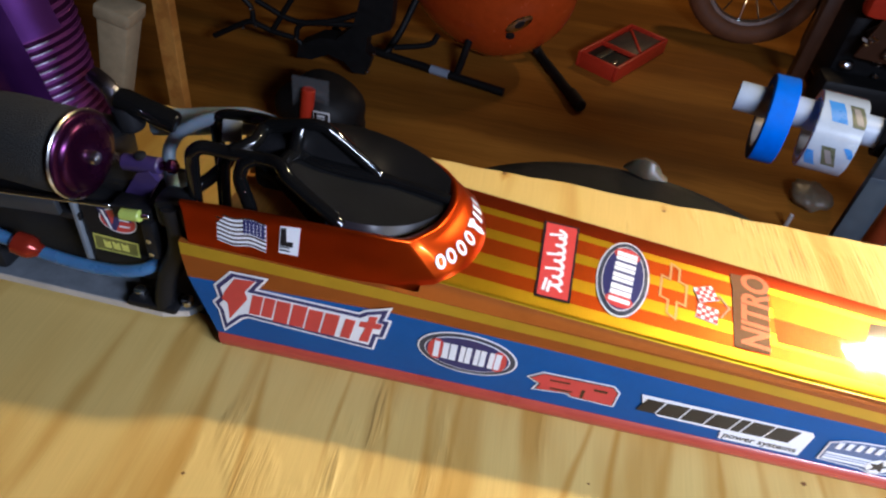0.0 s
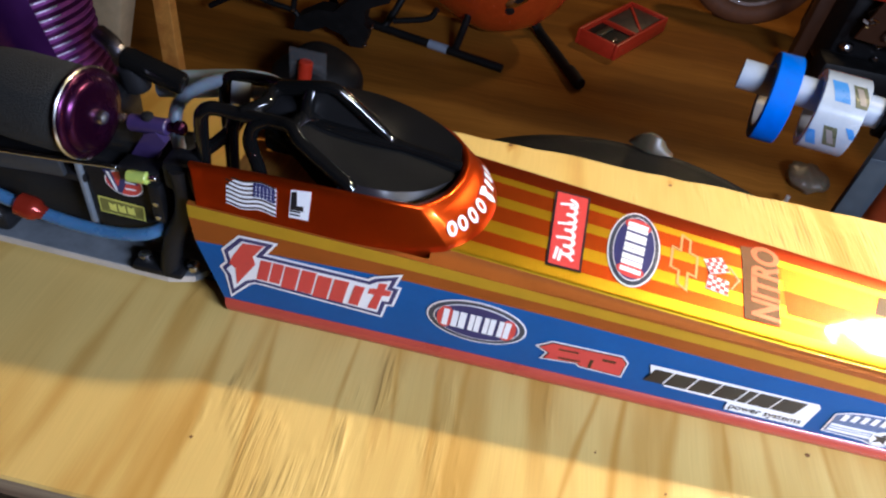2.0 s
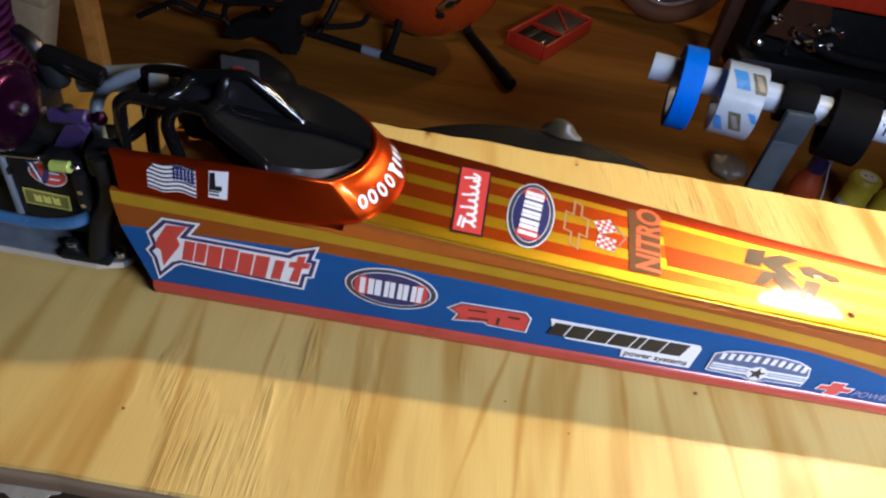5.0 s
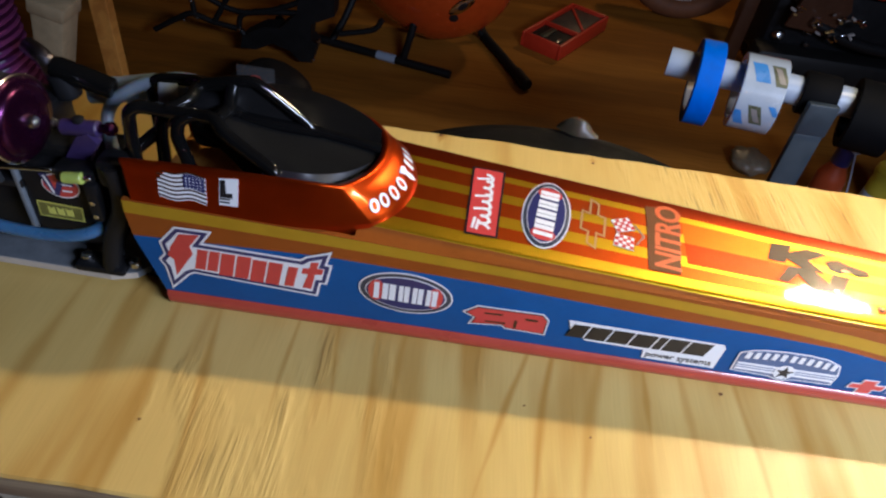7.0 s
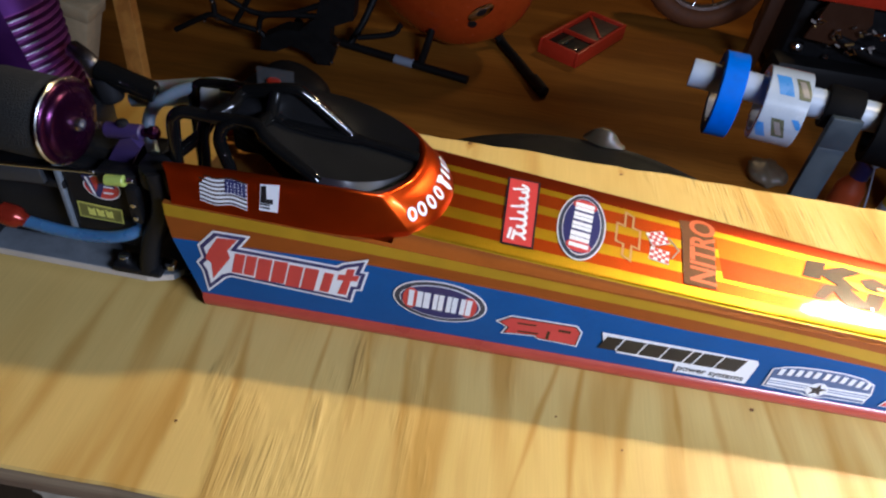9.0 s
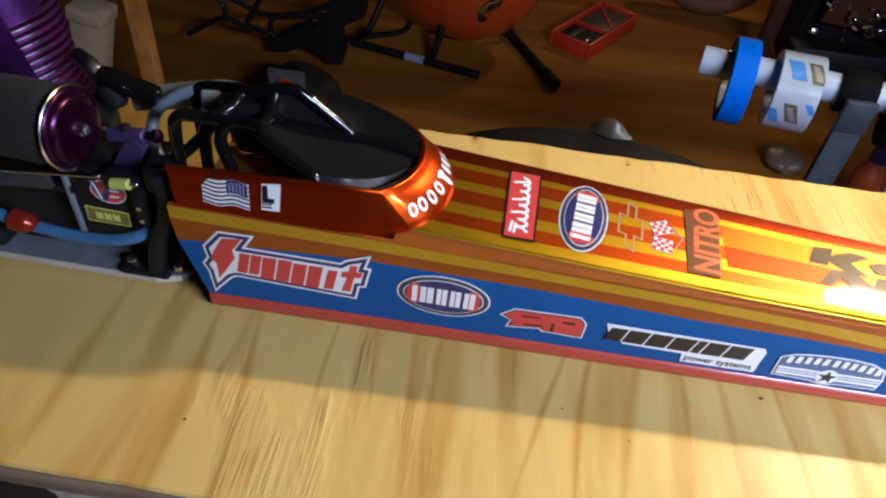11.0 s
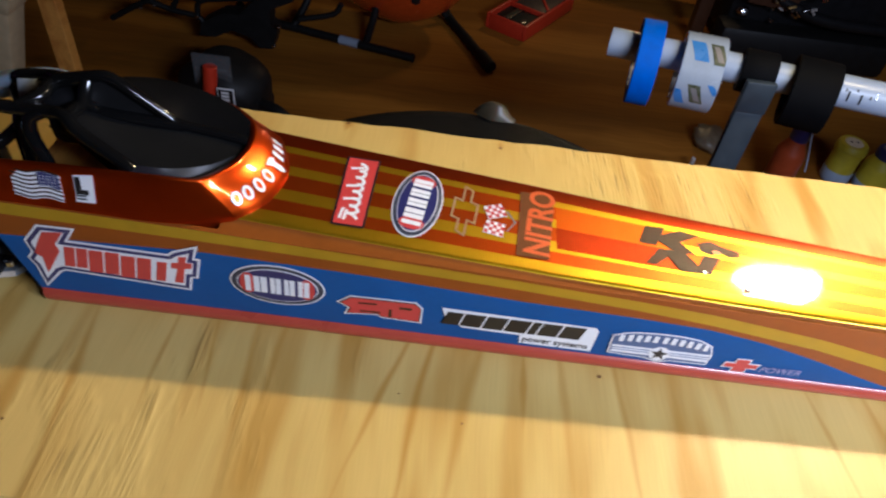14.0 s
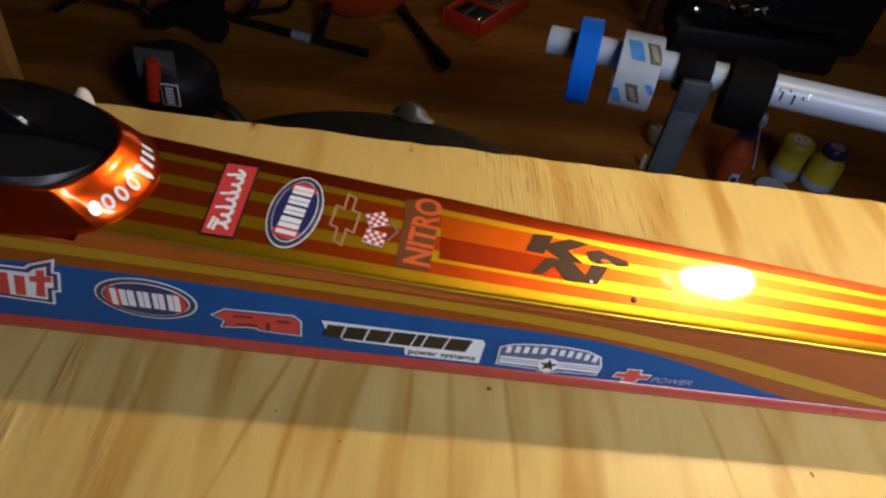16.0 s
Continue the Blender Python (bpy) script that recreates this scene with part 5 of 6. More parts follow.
# smooth milled pad that the fins run into
for lo, hi, z0, z1 in ((-178, -HEAD_TURN, 0.0700, 0.1460), (-HEAD_TURN, -8, 0.1170, 0.1460)):
    bm = bmesh.new()
    grid = []
    for i in range(13):
        a = radians(lo + (hi - lo) * i / 12)
        ring = []
        for e in range(11):
            z = z0 + (z1 - z0) * e / 10
            r = 0.0292 * head_scale(z)
            ring.append((r, z))
        loop = [(0.0190, z0)] + ring + [(0.0190, z1)]
        grid.append([bm.verts.new(LEANED @ Vector((HX + r * math.cos(a), HY + r * math.sin(a), z))) for r, z in loop])
    for p, q in zip(grid, grid[1:]):
        for e in range(len(p)):
            bm.faces.new((p[e], p[(e + 1) % len(p)], q[(e + 1) % len(p)], q[e]))
    bm.faces.new(grid[0])
    bm.faces.new(grid[-1][::-1])
    bmesh.ops.recalc_face_normals(bm, faces=bm.faces)
    part("head_pad", bm, M_PAD, head, "smooth dark purple milled pad", smooth=40)
part("crankcase", box((HX - 0.022, HY - 0.020, 0.0100), (HX + 0.022, HY + 0.020, 0.0560), 0.006), M_PLATE, car, "grey cast crankcase")
part("head_cap", lathe([(0.0285, 0), (0.0290, 0.002), (0.0285, 0.008), (0.0240, 0.011), (0.012, 0.012), (0.006, 0.011)], LEANED @ pose(HX, HY, 0.1455), 40), M_PURPLE, head)

# chrome neck, black boot and hoses behind the filter
part("exhaust_neck", tube([(-0.1240, 0.4250, 0.1020), (-0.1160, 0.4220, 0.0990), (-0.1110, 0.4200, 0.0920), (-0.1100, 0.4200, 0.0850)], 0.0042, n=14), M_GLINTMETAL, car, "bright metal exhaust neck")
boot = part("rubber_boot", lathe([(0.0030, 0), (0.0048, 0.0010), (0.0055, 0.0040), (0.0054, 0.0250), (0.0052, 0.0280), (0.0042, 0.0290)], axis((-0.1110, 0.4190, 0.0970), (-0.0850, 0.4200, 0.0885)), 20), M_BLACK, car, "black rubber boot")
part("boot_clamp", rod((-0.108, 0.419, 0.0935), (-0.106, 0.419, 0.081), 0.0062), M_SATIN, boot)
part("header_pipe", tube([(-0.1040, 0.4330, 0.0770), (-0.0900, 0.4360, 0.0780), (-0.0720, 0.4380, 0.0815), (-0.0550, 0.4370, 0.0850), (-0.0400, 0.4360, 0.0820), (-0.0300, 0.4350, 0.0720)], 0.0066, n=16), M_CLEARHOSE, car, "milky grey silicone exhaust hose")
part("pressure_line", tube([(-0.0780, 0.4000, 0.0540), (-0.0830, 0.4060, 0.0640), (-0.0880, 0.4150, 0.0720), (-0.0860, 0.4200, 0.0800), (-0.0760, 0.4230, 0.0880), (-0.0620, 0.4260, 0.0930), (-0.0460, 0.4280, 0.0940)], 0.0030, n=12), M_CLEARHOSE, car, "thin milky blue pressure line")
# carburettor linkage
FRONT = Matrix(((1, 0, 0, 0), (0, 0, -1, 0), (0, 1, 0, 0), (0, 0, 0, 1)))
ARM = [(-0.1053, 0.0461), (-0.0944, 0.0476), (-0.0880, 0.0620), (-0.0831, 0.0714), (-0.0795, 0.0770), (-0.0830, 0.0820), (-0.0885, 0.0800), (-0.0925, 0.0740), (-0.0964, 0.0677), (-0.1010, 0.0560)]
lk = part("throttle_arm", slab([(x + 0.0925, z - 0.0640) for x, z in ARM], 0.005, pose(-0.0925, 0.3950, 0.0640) @ FRONT), M_VIOLET, car, "violet moulded throttle arm")
part("arm_head", rod((-0.0965, 0.3940, 0.0815), (-0.0790, 0.3940, 0.0832), 0.0038), M_VIOLET, lk)
part("arm_cap", lathe([(0.0016, 0), (0.0026, 0.0006), (0.0026, 0.0024), (0.0016, 0.0032)], pose(-0.0880, 0.3940, 0.0850), 16), M_SATIN, lk)
part("arm_tip", lathe([(0.0018, 0), (0.0022, 0.001), (0.0022, 0.0038), (0.0032, 0.0046), (0.0032, 0.0072), (0.0018, 0.0084)], axis((-0.0795, 0.3940, 0.0831), (-0.0715, 0.3940, 0.0844)), 18), M_PLUM, lk, "small plum red cap")
coil = [(-0.1075 + 0.0010 * i / 2, 0.3970 + 0.0020 * math.cos(i * math.pi / 2), 0.0812 - 0.00006 * i + 0.0020 * math.sin(i * math.pi / 2)) for i in range(25)]
part("return_spring", tube(coil, 0.0005, n=6, k=2), M_STEEL, lk, "bright coil spring")
part("spring_rod", rod((-0.1130, 0.3970, 0.0815), (-0.0940, 0.3965, 0.0805), 0.0009), M_STEEL, lk)
part("carburettor", box((-0.1300, 0.398, 0.0620), (-0.1080, 0.425, 0.0840), 0.004), M_SATIN, car, "black carburettor body")
# ---- behind the bench ----
# black bin with a rolled rim, half under the bench
BX, BY, BR, BT = 0.155, 0.466, 0.172, -0.024
bin_ = thing("plastic_bin", (BX, BY, FLOOR), "black plastic bin with a rounded closed lid, dusty", "bin")
part("bin_body", lathe([(BR * 0.78, 0), (BR * 0.80, 0.01), (BR * 0.93, 0.53), (BR * 0.93, 0.545)], pose(BX, BY, FLOOR), 64), M_BIN, bin_)
part("bin_lid", lathe([(BR * 0.95, 0.540), (BR, 0.545), (BR, 0.560), (BR * 0.99, 0.568), (BR * 0.96, 0.574), (BR * 0.90, 0.576), (BR * 0.5, 0.5763), (0.01, 0.5765)], pose(BX, BY, FLOOR), 64), M_BIN, bin_)
# faceted half-round wedge: flat foot, low ridge, chipped ends
bm = bmesh.new()
rg = random.Random(9)
rows = []
for k in range(9):
    u = -1 + k / 4
    h = 0.0125 * max(0.05, 1 - abs(u + 0.1) ** 2.2)
    d = 0.0085 * max(0.12, 1 - 0.7 * abs(u) ** 1.5)
    j = rg.uniform(-0.0004, 0.0004)
    rows.append([bm.verts.new(pose(0.176, 0.6285, -0.0234, 0, 0, -14) @ Vector(c)) for c in ((u * 0.0175, -d, 0), (u * 0.0172, -d * 0.9 + j, h * 0.45), (u * 0.0160, -d * 0.25 + j, h), (u * 0.0160, d * 0.35 + j, h * 0.9), (u * 0.0172, d, 0))])
for p, q in zip(rows, rows[1:]):
    for k in range(5):
        bm.faces.new((p[k], p[(k + 1) % 5], q[(k + 1) % 5], q[k]))
bm.faces.new(rows[0])
bm.faces.new(rows[-1][::-1])
single("plastic_shard", bm, M_SHARD, "milky half-round piece of plastic lying on the bin lid", "scrap", smooth=50)
# pale peg beyond the cockpit
single("wooden_peg", lathe([(0.0060, 0), (0.0062, 0.002), (0.0054, 0.018), (0.0040, 0.0230), (0.0015, 0.0252)], pose(-0.032, 0.537, 0.0, 0, 0, 0), 18), M_PAPER, "short pale peg standing on the plywood", "peg")

# post
single("wooden_post", box((-0.626, 1.29, FLOOR), (-0.592, 1.315, 1.9), 0.002), M_STUD, "rough pine stud standing from floor to ceiling", "post", "structure", smooth=0)
# beige jug
jug = thing("plastic_jug", (-0.735, 1.25, FLOOR), "beige translucent plastic container with a flat lid, leaning", "container")
jm = pose(-0.735, 1.25, FLOOR + 0.0078, 0, 13.5, 0)
bm = box((-0.0300, -0.030, 0), (0.0300, 0.030, 0.286), 0.006)
for v in bm.verts:
    # narrower towards the foot
    v.co.x *= 0.56 + 1.5 * v.co.z
    v.co.y *= 0.56 + 1.5 * v.co.z
bmesh.ops.transform(bm, matrix=jm, verts=bm.verts)
part("jug_body", bm, M_BEIGE, jug)
part("jug_lid", box((-0.0330, -0.033, 0.284), (0.0330, 0.033, 0.312), 0.005, m=jm), M_BEIGE, jug, "flat beige snap lid")
# black cordless tool with a clear cover and red lever
tool = thing("cordless_tool", (-0.33, 1.42, FLOOR), "black cordless tool with clear cover and red lever", "tool")
bm = bmesh.new()
bmesh.ops.create_uvsphere(bm, u_segments=28, v_segments=16, radius=1)
for v in bm.verts:
    p = v.co
    f = 1 + 0.08 * math.sin(p.x * 5 + p.z * 3)
    v.co = Vector((-0.345 + p.x * 0.100 * f, 1.43 + p.y * 0.085, FLOOR + 0.068 + max(p.z, -0.95) * 0.071 * f))
part("tool_body", bm, M_RUBBER, tool)
part("tool_foot", box((-0.39, 1.38, FLOOR), (-0.26, 1.48, FLOOR + 0.03), 0.008), M_SATIN, tool)
part("clear_cover", box((-0.392, 1.366, FLOOR + 0.088), (-0.314, 1.374, FLOOR + 0.165), 0.002), M_CLEAR, tool, "clear plastic cover")
part("cover_ridge", rod((-0.386, 1.364, FLOOR + 0.135), (-0.320, 1.364, FLOOR + 0.137), 0.0012), M_CLEAR, tool)
part("lever", rod((-0.360, 1.352, FLOOR + 0.060), (-0.354, 1.362, FLOOR + 0.145), 0.0145), M_CASE, tool, "red lever")
lab = part("label_plate", box((-0.3380, 1.3390, FLOOR + 0.060), (-0.3030, 1.3420, FLOOR + 0.110), 0.001), M_WHITE, tool, "black label with a white frame")
part("label_field", box((-0.3355, 1.3380, FLOOR + 0.063), (-0.3055, 1.3392, FLOOR + 0.107)), M_VBLACK, lab, smooth=0)
for k in range(5):
    part("label_bar", box((-0.3290, 1.3372, FLOOR + 0.066 + k * 0.0080), (-0.3130, 1.3381, FLOOR + 0.0715 + k * 0.0080)), M_WHITE, lab, smooth=0)
part("tool_arm", tube([(-0.28, 1.40, FLOOR + 0.05), (-0.22, 1.37, FLOOR + 0.05), (-0.18, 1.36, FLOOR + 0.012)], 0.012), M_RUBBER, tool)

# model helicopter
heli = thing("model_helicopter", (-0.10, 1.95, FLOOR), "orange model helicopter with black skids", "model helicopter")
bm = bmesh.new()
bmesh.ops.create_uvsphere(bm, u_segments=48, v_segments=28, radius=1)
for v in bm.verts:
    p = v.co
    taper = 1.0 - 0.18 * max(0, -p.x)
    v.co = pose(-0.055, 1.95, -0.395, 0, -8, -8) @ Vector((p.x * 0.225, p.y * 0.125 * taper, p.z * 0.195 * taper))
canopy = part("canopy", bm, M_HELI, heli, "glossy orange fibreglass canopy", smooth=80)


def on_canopy(x, z, name, rx, rz, th, material, turn, label=""):
    """A flat oval on the near flank of the canopy."""
    u = ((x + 0.055) / 0.225, (z + 0.395) / 0.195)
    d = math.sqrt(max(0.02, 1 - u[0] ** 2 - u[1] ** 2))
    n = Vector((u[0] / 0.225, -d / 0.125, u[1] / 0.195)).normalized()
    y = 1.95 - 0.125 * d - 0.004
    m = Matrix.Translation((x, y, z)) @ n.to_track_quat("Z", "Y").to_matrix().to_4x4() @ pose(0, 0, 0, 0, 0, turn)
    return part(name, lathe([(1, 0), (1, 0.5), (0.85, 0.9), (0.1, 1.0)], m @ Matrix.Diagonal((rx, rz, th, 1)), 28), material, canopy, label)


on_canopy(0.036, -0.440, "eye_trim", 0.040, 0.017, 0.006, M_CHROME, 40, "chrome almond-shaped trim")
on_canopy(0.036, -0.4405, "eye_centre", 0.016, 0.009, 0.0075, M_VBLACK, 40)
on_canopy(0.095, -0.408, "round_sticker", 0.026, 0.026, 0.003, M_PAPER, 0, "pale round sticker")
on_canopy(0.018, -0.478, "vent_hole", 0.013, 0.013, 0.003, M_VBLACK, 0)
part("side_frame", slab([(x + 0.30, z + 0.42) for x, z in [(-0.497, -0.565), (-0.49, -0.535), (-0.436, -0.502), (-0.394, -0.499), (-0.353, -0.458), (-0.335, -0.378), (-0.256, -0.362), (-0.26, -0.449), (-0.316, -0.477), (-0.319, -0.516), (-0.303, -0.529), (-0.317, -0.578), (-0.349, -0.579), (-0.372, -0.555), (-0.415, -0.542), (-0.458, -0.565)]], 0.05, pose(-0.30, 1.730, -0.42) @ FRONT), M_RUBBER, heli, "black skeleton side frame")
for pts in [[(-0.484, -0.541), (-0.5, -0.522), (-0.561, -0.513), (-0.613, -0.499), (-0.647, -0.514), (-0.716, -0.556)], [(-0.5, -0.522), (-0.485, -0.481), (-0.402, -0.456), (-0.301, -0.407)], [(-0.608, -0.498), (-0.611, -0.464), (-0.63, -0.442)], [(-0.249, -0.495), (-0.168, -0.472), (-0.146, -0.443)], [(-0.35, -0.458), (-0.412, -0.465), (-0.506, -0.475), (-0.598, -0.441)], [(-0.561, -0.513), (-0.504, -0.417)]]:
    part("frame_tube", tube([(x, 1.690, z) for x, z in pts], 0.007), M_RUBBER, heli)
part("skid", tube([(-0.46, 1.875, FLOOR + 0.035), (-0.42, 1.860, FLOOR + 0.014), (-0.338, 1.835, FLOOR + 0.012), (-0.15, 1.790, FLOOR + 0.011), (0.03, 1.746, FLOOR + 0.011)], 0.011), M_RUBBER, heli, "black landing skid")
part("skid_band", rod((-0.172, 1.7955, FLOOR + 0.011), (-0.118, 1.7825, FLOOR + 0.011), 0.0118), M_PVC, heli, "pale label band")
part("skid", tube([(0.06, 2.08, FLOOR + 0.05), (0.101, 2.00, FLOOR + 0.016), (0.16, 1.885, FLOOR + 0.013), (0.226, 1.750, FLOOR + 0.013)], 0.013), M_RUBBER, heli)
part("skid_tip", rod((0.200, 1.806, FLOOR + 0.015), (0.231, 1.742, FLOOR + 0.015), 0.0155), M_RUBBER, heli)
for x0, y0, x1, y1 in ((-0.30, 1.825, -0.25, 1.93), (-0.10, 1.780, -0.08, 1.93), (0.10, 1.995, 0.03, 1.97)):
    part("strut", tube([(x0, y0, FLOOR + 0.015), ((x0 + x1) / 2, (y0 + y1) / 2, FLOOR + 0.06), (x1, y1, FLOOR + 0.13)], 0.010), M_RUBBER, heli)
part("tail_boom", rod((-0.30, 1.97, FLOOR + 0.20), (-1.05, 2.10, FLOOR + 0.22), 0.016), M_SATIN, heli)
for x, z in [(-0.608, -0.462), (-0.496, -0.517), (-0.633, -0.514), (-0.299, -0.517), (-0.313, -0.568), (-0.599, -0.504)]:
    part("ball_link", lathe([(0.0015, -0.005), (0.005, -0.003), (0.006, 0.0), (0.005, 0.003), (0.0015, 0.005)], pose(x, 1.680, z), 14), M_STEEL, heli)

# red bit case with a window lid
case = thing("tool_case", (0.36, 2.10, FLOOR), "open-topped red plastic tool case with black tray", "tool case")
cm = Matrix.Translation((0.319, 1.932, FLOOR)) @ pose(0, 0, 0, 0, 0, 59)
part("case_shell", box((0, 0, 0), (0.300, 0.010, 0.045), 0.004, m=cm), M_CASE, case)
part("case_shell", box((0, 0.120, 0), (0.300, 0.130, 0.045), 0.004, m=cm), M_CASE, case)
part("case_shell", box((0, 0.010, 0), (0.010, 0.120, 0.045), 0.003, m=cm), M_CASE, case)
part("case_shell", box((0.290, 0.010, 0), (0.300, 0.120, 0.045), 0.003, m=cm), M_CASE, case)
part("case_tray", box((0.010, 0.010, 0.0), (0.290, 0.120, 0.030), 0.002, m=cm), M_RUBBER, case)
part("case_window", box((0.120, 0.016, 0.030), (0.285, 0.114, 0.037), 0.002, m=cm), M_BRACKET, case, "grey window panel")
part("case_rib", box((0.118, 0.010, 0.030), (0.126, 0.120, 0.042), 0.001, m=cm), M_CASE, case)
part("case_rib", box((-0.075, -0.004, 0.030), (0.075, 0.004, 0.041), 0.001, m=cm @ pose(0.215, 0.065, 0, 0, 0, 40)), M_CASE, case)
part("bit_bar", box((0.030, 0.070, 0.030), (0.105, 0.090, 0.038), 0.003, m=cm), M_SHARD, case, "pale bar in the tray")
part("bit_bar", box((0.030, 0.028, 0.030), (0.060, 0.040, 0.037), 0.003, m=cm), M_STEEL, case)

# model motorcycle: spoked wheel, dark engine and chrome bits
bike = thing("model_motorcycle", (0.85, 2.32, FLOOR), "dark model motorcycle with a brown-red spoked wheel", "model motorcycle")
wm = Matrix.Translation((0.70, 2.385, FLOOR + 0.200)) @ pose(0, 0, 0, 84, 0, -8)
prof = [(0.168 + 0.032 * math.cos(a), 0.030 * math.sin(a)) for a in [2 * math.pi * k / 14 for k in range(15)]]
wheel = part("wheel", lathe(prof, wm, 56, close=False), M_TYRE, bike, "brown-red rubber tyre on a steel rim")
part("rim", lathe([(0.140, -0.018), (0.136, -0.014), (0.136, 0.014), (0.140, 0.018), (0.130, 0.018), (0.128, 0.0), (0.130, -0.018), (0.140, -0.018)], wm, 48, close=False), M_STEEL, wheel)
part("hub", lathe([(0.018, -0.03), (0.022, -0.02), (0.022, 0.02), (0.018, 0.03)], wm, 20), M_STEEL, wheel)
for k in range(14):
    a = 2 * math.pi * k / 14
    part("spoke", rod(wm @ Vector((0.018 * math.cos(a), 0.018 * math.sin(a), 0.01 * (-1) ** k)), wm @ Vector((0.132 * math.cos(a + 0.2), 0.132 * math.sin(a + 0.2), 0)), 0.0022, n=8), M_CHROME, wheel)
part("fork_leg", rod((0.70, 2.35, FLOOR + 0.20), (0.86, 2.30, FLOOR + 0.55), 0.014), M_TYRE, bike)
part("side_stand", box((0.80, 2.06, FLOOR), (0.84, 2.10, FLOOR + 0.30), 0.006, m=pose(0, 0, 0)), M_BROWN, bike)
part("engine_block", box((0.88, 2.05, FLOOR + 0.03), (1.45, 2.35, FLOOR + 0.30), 0.03), M_SATIN, bike)
part("frame_tube", tube([(0.80, 2.30, FLOOR + 0.45), (0.95, 2.10, FLOOR + 0.36), (1.20, 2.05, FLOOR + 0.33), (1.60, 2.2, FLOOR + 0.36)], 0.020), M_RUBBER, bike)
part("belly_pan", box((0.86, 1.98, FLOOR), (1.35, 2.08, FLOOR + 0.10), 0.02), M_RUBBER, bike)
part("tank_shell", lathe([(0.02, 0), (0.10, 0.02), (0.12, 0.10), (0.08, 0.18), (0.02, 0.2)], pose(1.35, 2.2, FLOOR + 0.33), 28), M_TYRE, bike)
rg = random.Random(21)
for k in range(16):
    x, z = rg.uniform(0.90, 1.42), rg.uniform(0.10, 0.34)
    y = 2.045 - rg.uniform(0, 0.03)
    r = rg.uniform(0.006, 0.016)
    part("bolt" if k % 3 else "chrome_cap", lathe([(r * 0.6, 0), (r, r * 0.3), (r, r * 1.2), (r * 0.6, r * 1.7), (r * 0.1, r * 1.8)], axis((x, y + 0.02, FLOOR + z), (x + rg.uniform(-0.02, 0.02), y - 0.02, FLOOR + z + rg.uniform(0, 0.03))), 16), M_CHROME if k % 2 else M_STEEL, bike)
part("exhaust", tube([(0.92, 2.02, FLOOR + 0.24), (0.98, 1.99, FLOOR + 0.19), (1.12, 1.98, FLOOR + 0.15), (1.32, 1.99, FLOOR + 0.14)], 0.016, n=14), M_SATIN, bike, "dark exhaust pipe")
part("fairing", box((0.865, 1.97, FLOOR + 0.272), (1.30, 2.03, FLOOR + 0.46), 0.02), M_CASE, bike, "red plastic fairing")
part("cover_plate", slab([(-0.07, -0.05), (0.05, -0.06), (0.08, 0.01), (0.06, 0.06), (-0.05, 0.05)], 0.008, pose(0.965, 1.985, FLOOR + 0.225) @ FRONT), M_BROWN, bike, "dark brown cover plate")
# small metal bits round the cover, some paled in colour to stand in for glints
for k in range(26):
    x, z = 0.955 + rg.uniform(0, 0.125), FLOOR + 0.165 + rg.uniform(0, 0.065)
    if k > 20:
        x, z = 0.885 + rg.uniform(0, 0.03), FLOOR + 0.205 + rg.uniform(0, 0.05)
    long, turn = rg.uniform(0.004, 0.012), rg.uniform(-50, 50)
    bm = box((-long, -0.005, -0.0024), (long, 0.005, 0.0024), 0.0018, m=pose(x, 1.955, z, rg.uniform(-20, 20), turn, 0))
    part("glint_bit", bm, (M_ALLOY, M_CHROME, M_BRACKET, M_STEEL, M_BRASS, M_CHROME)[k % 6], bike, smooth=30)

# tape rolls threaded on a pipe that rests on a stand
PA, AXP = Vector((0.333, 0.985, -0.116)), Vector((0.962, -0.262, 0.038)).normalized()
PB, PC = PA + AXP * 0.275, PA + AXP * 0.90
stand = thing("pipe_stand", (0.64, 1.00, FLOOR), "dark grey metal upright with brackets holding a pipe", "stand")
part("upright", box((0.4890, 0.9020, FLOOR), (0.5240, 0.9120, -0.1460), 0.002), M_DUCT, stand, "slate grey flat bar")
part("upright_cap", box((0.4878, 0.9005, -0.1465), (0.5252, 0.9108, -0.1040), 0.0025), M_DUCT, stand, "slate grey sleeve over the bar")
part("bracket", box((0.4950, 0.9110, -0.1330), (0.5170, 0.9650, -0.1290), 0.001), M_SATIN, stand)
part("clamp", lathe([(0.0184, 0), (0.0255, 0), (0.0265, 0.002), (0.0265, 0.038), (0.0255, 0.040), (0.0184, 0.040), (0.0184, 0)], axis(PA + AXP * 0.163, PA + AXP * 0.203), 32, close=False), M_CLOTH, stand, "black rubber clamp round the pipe")
q = PA + AXP * 0.84
part("upright", box((q.x - 0.02, q.y + 0.060, FLOOR), (q.x + 0.02, q.y + 0.075, q.z + 0.035), 0.002), M_DUCT, stand)
part("bracket", box((q.x - 0.015, q.y - 0.03, q.z - 0.0240), (q.x + 0.015, q.y + 0.062, q.z - 0.0196), 0.001), M_SATIN, stand)
pipe = thing("plastic_pipe", PA, "white plastic pipe with a sawn end and pencil marks", "pipe")


def pipe_mesh(a, b, r, wall):
    h = (b - a).length
    return lathe([(r - wall, 0.0), (r, 0.0006), (r, h), (r - wall, h), (r - wall, 0.0)], axis(a, b), 32, close=False)


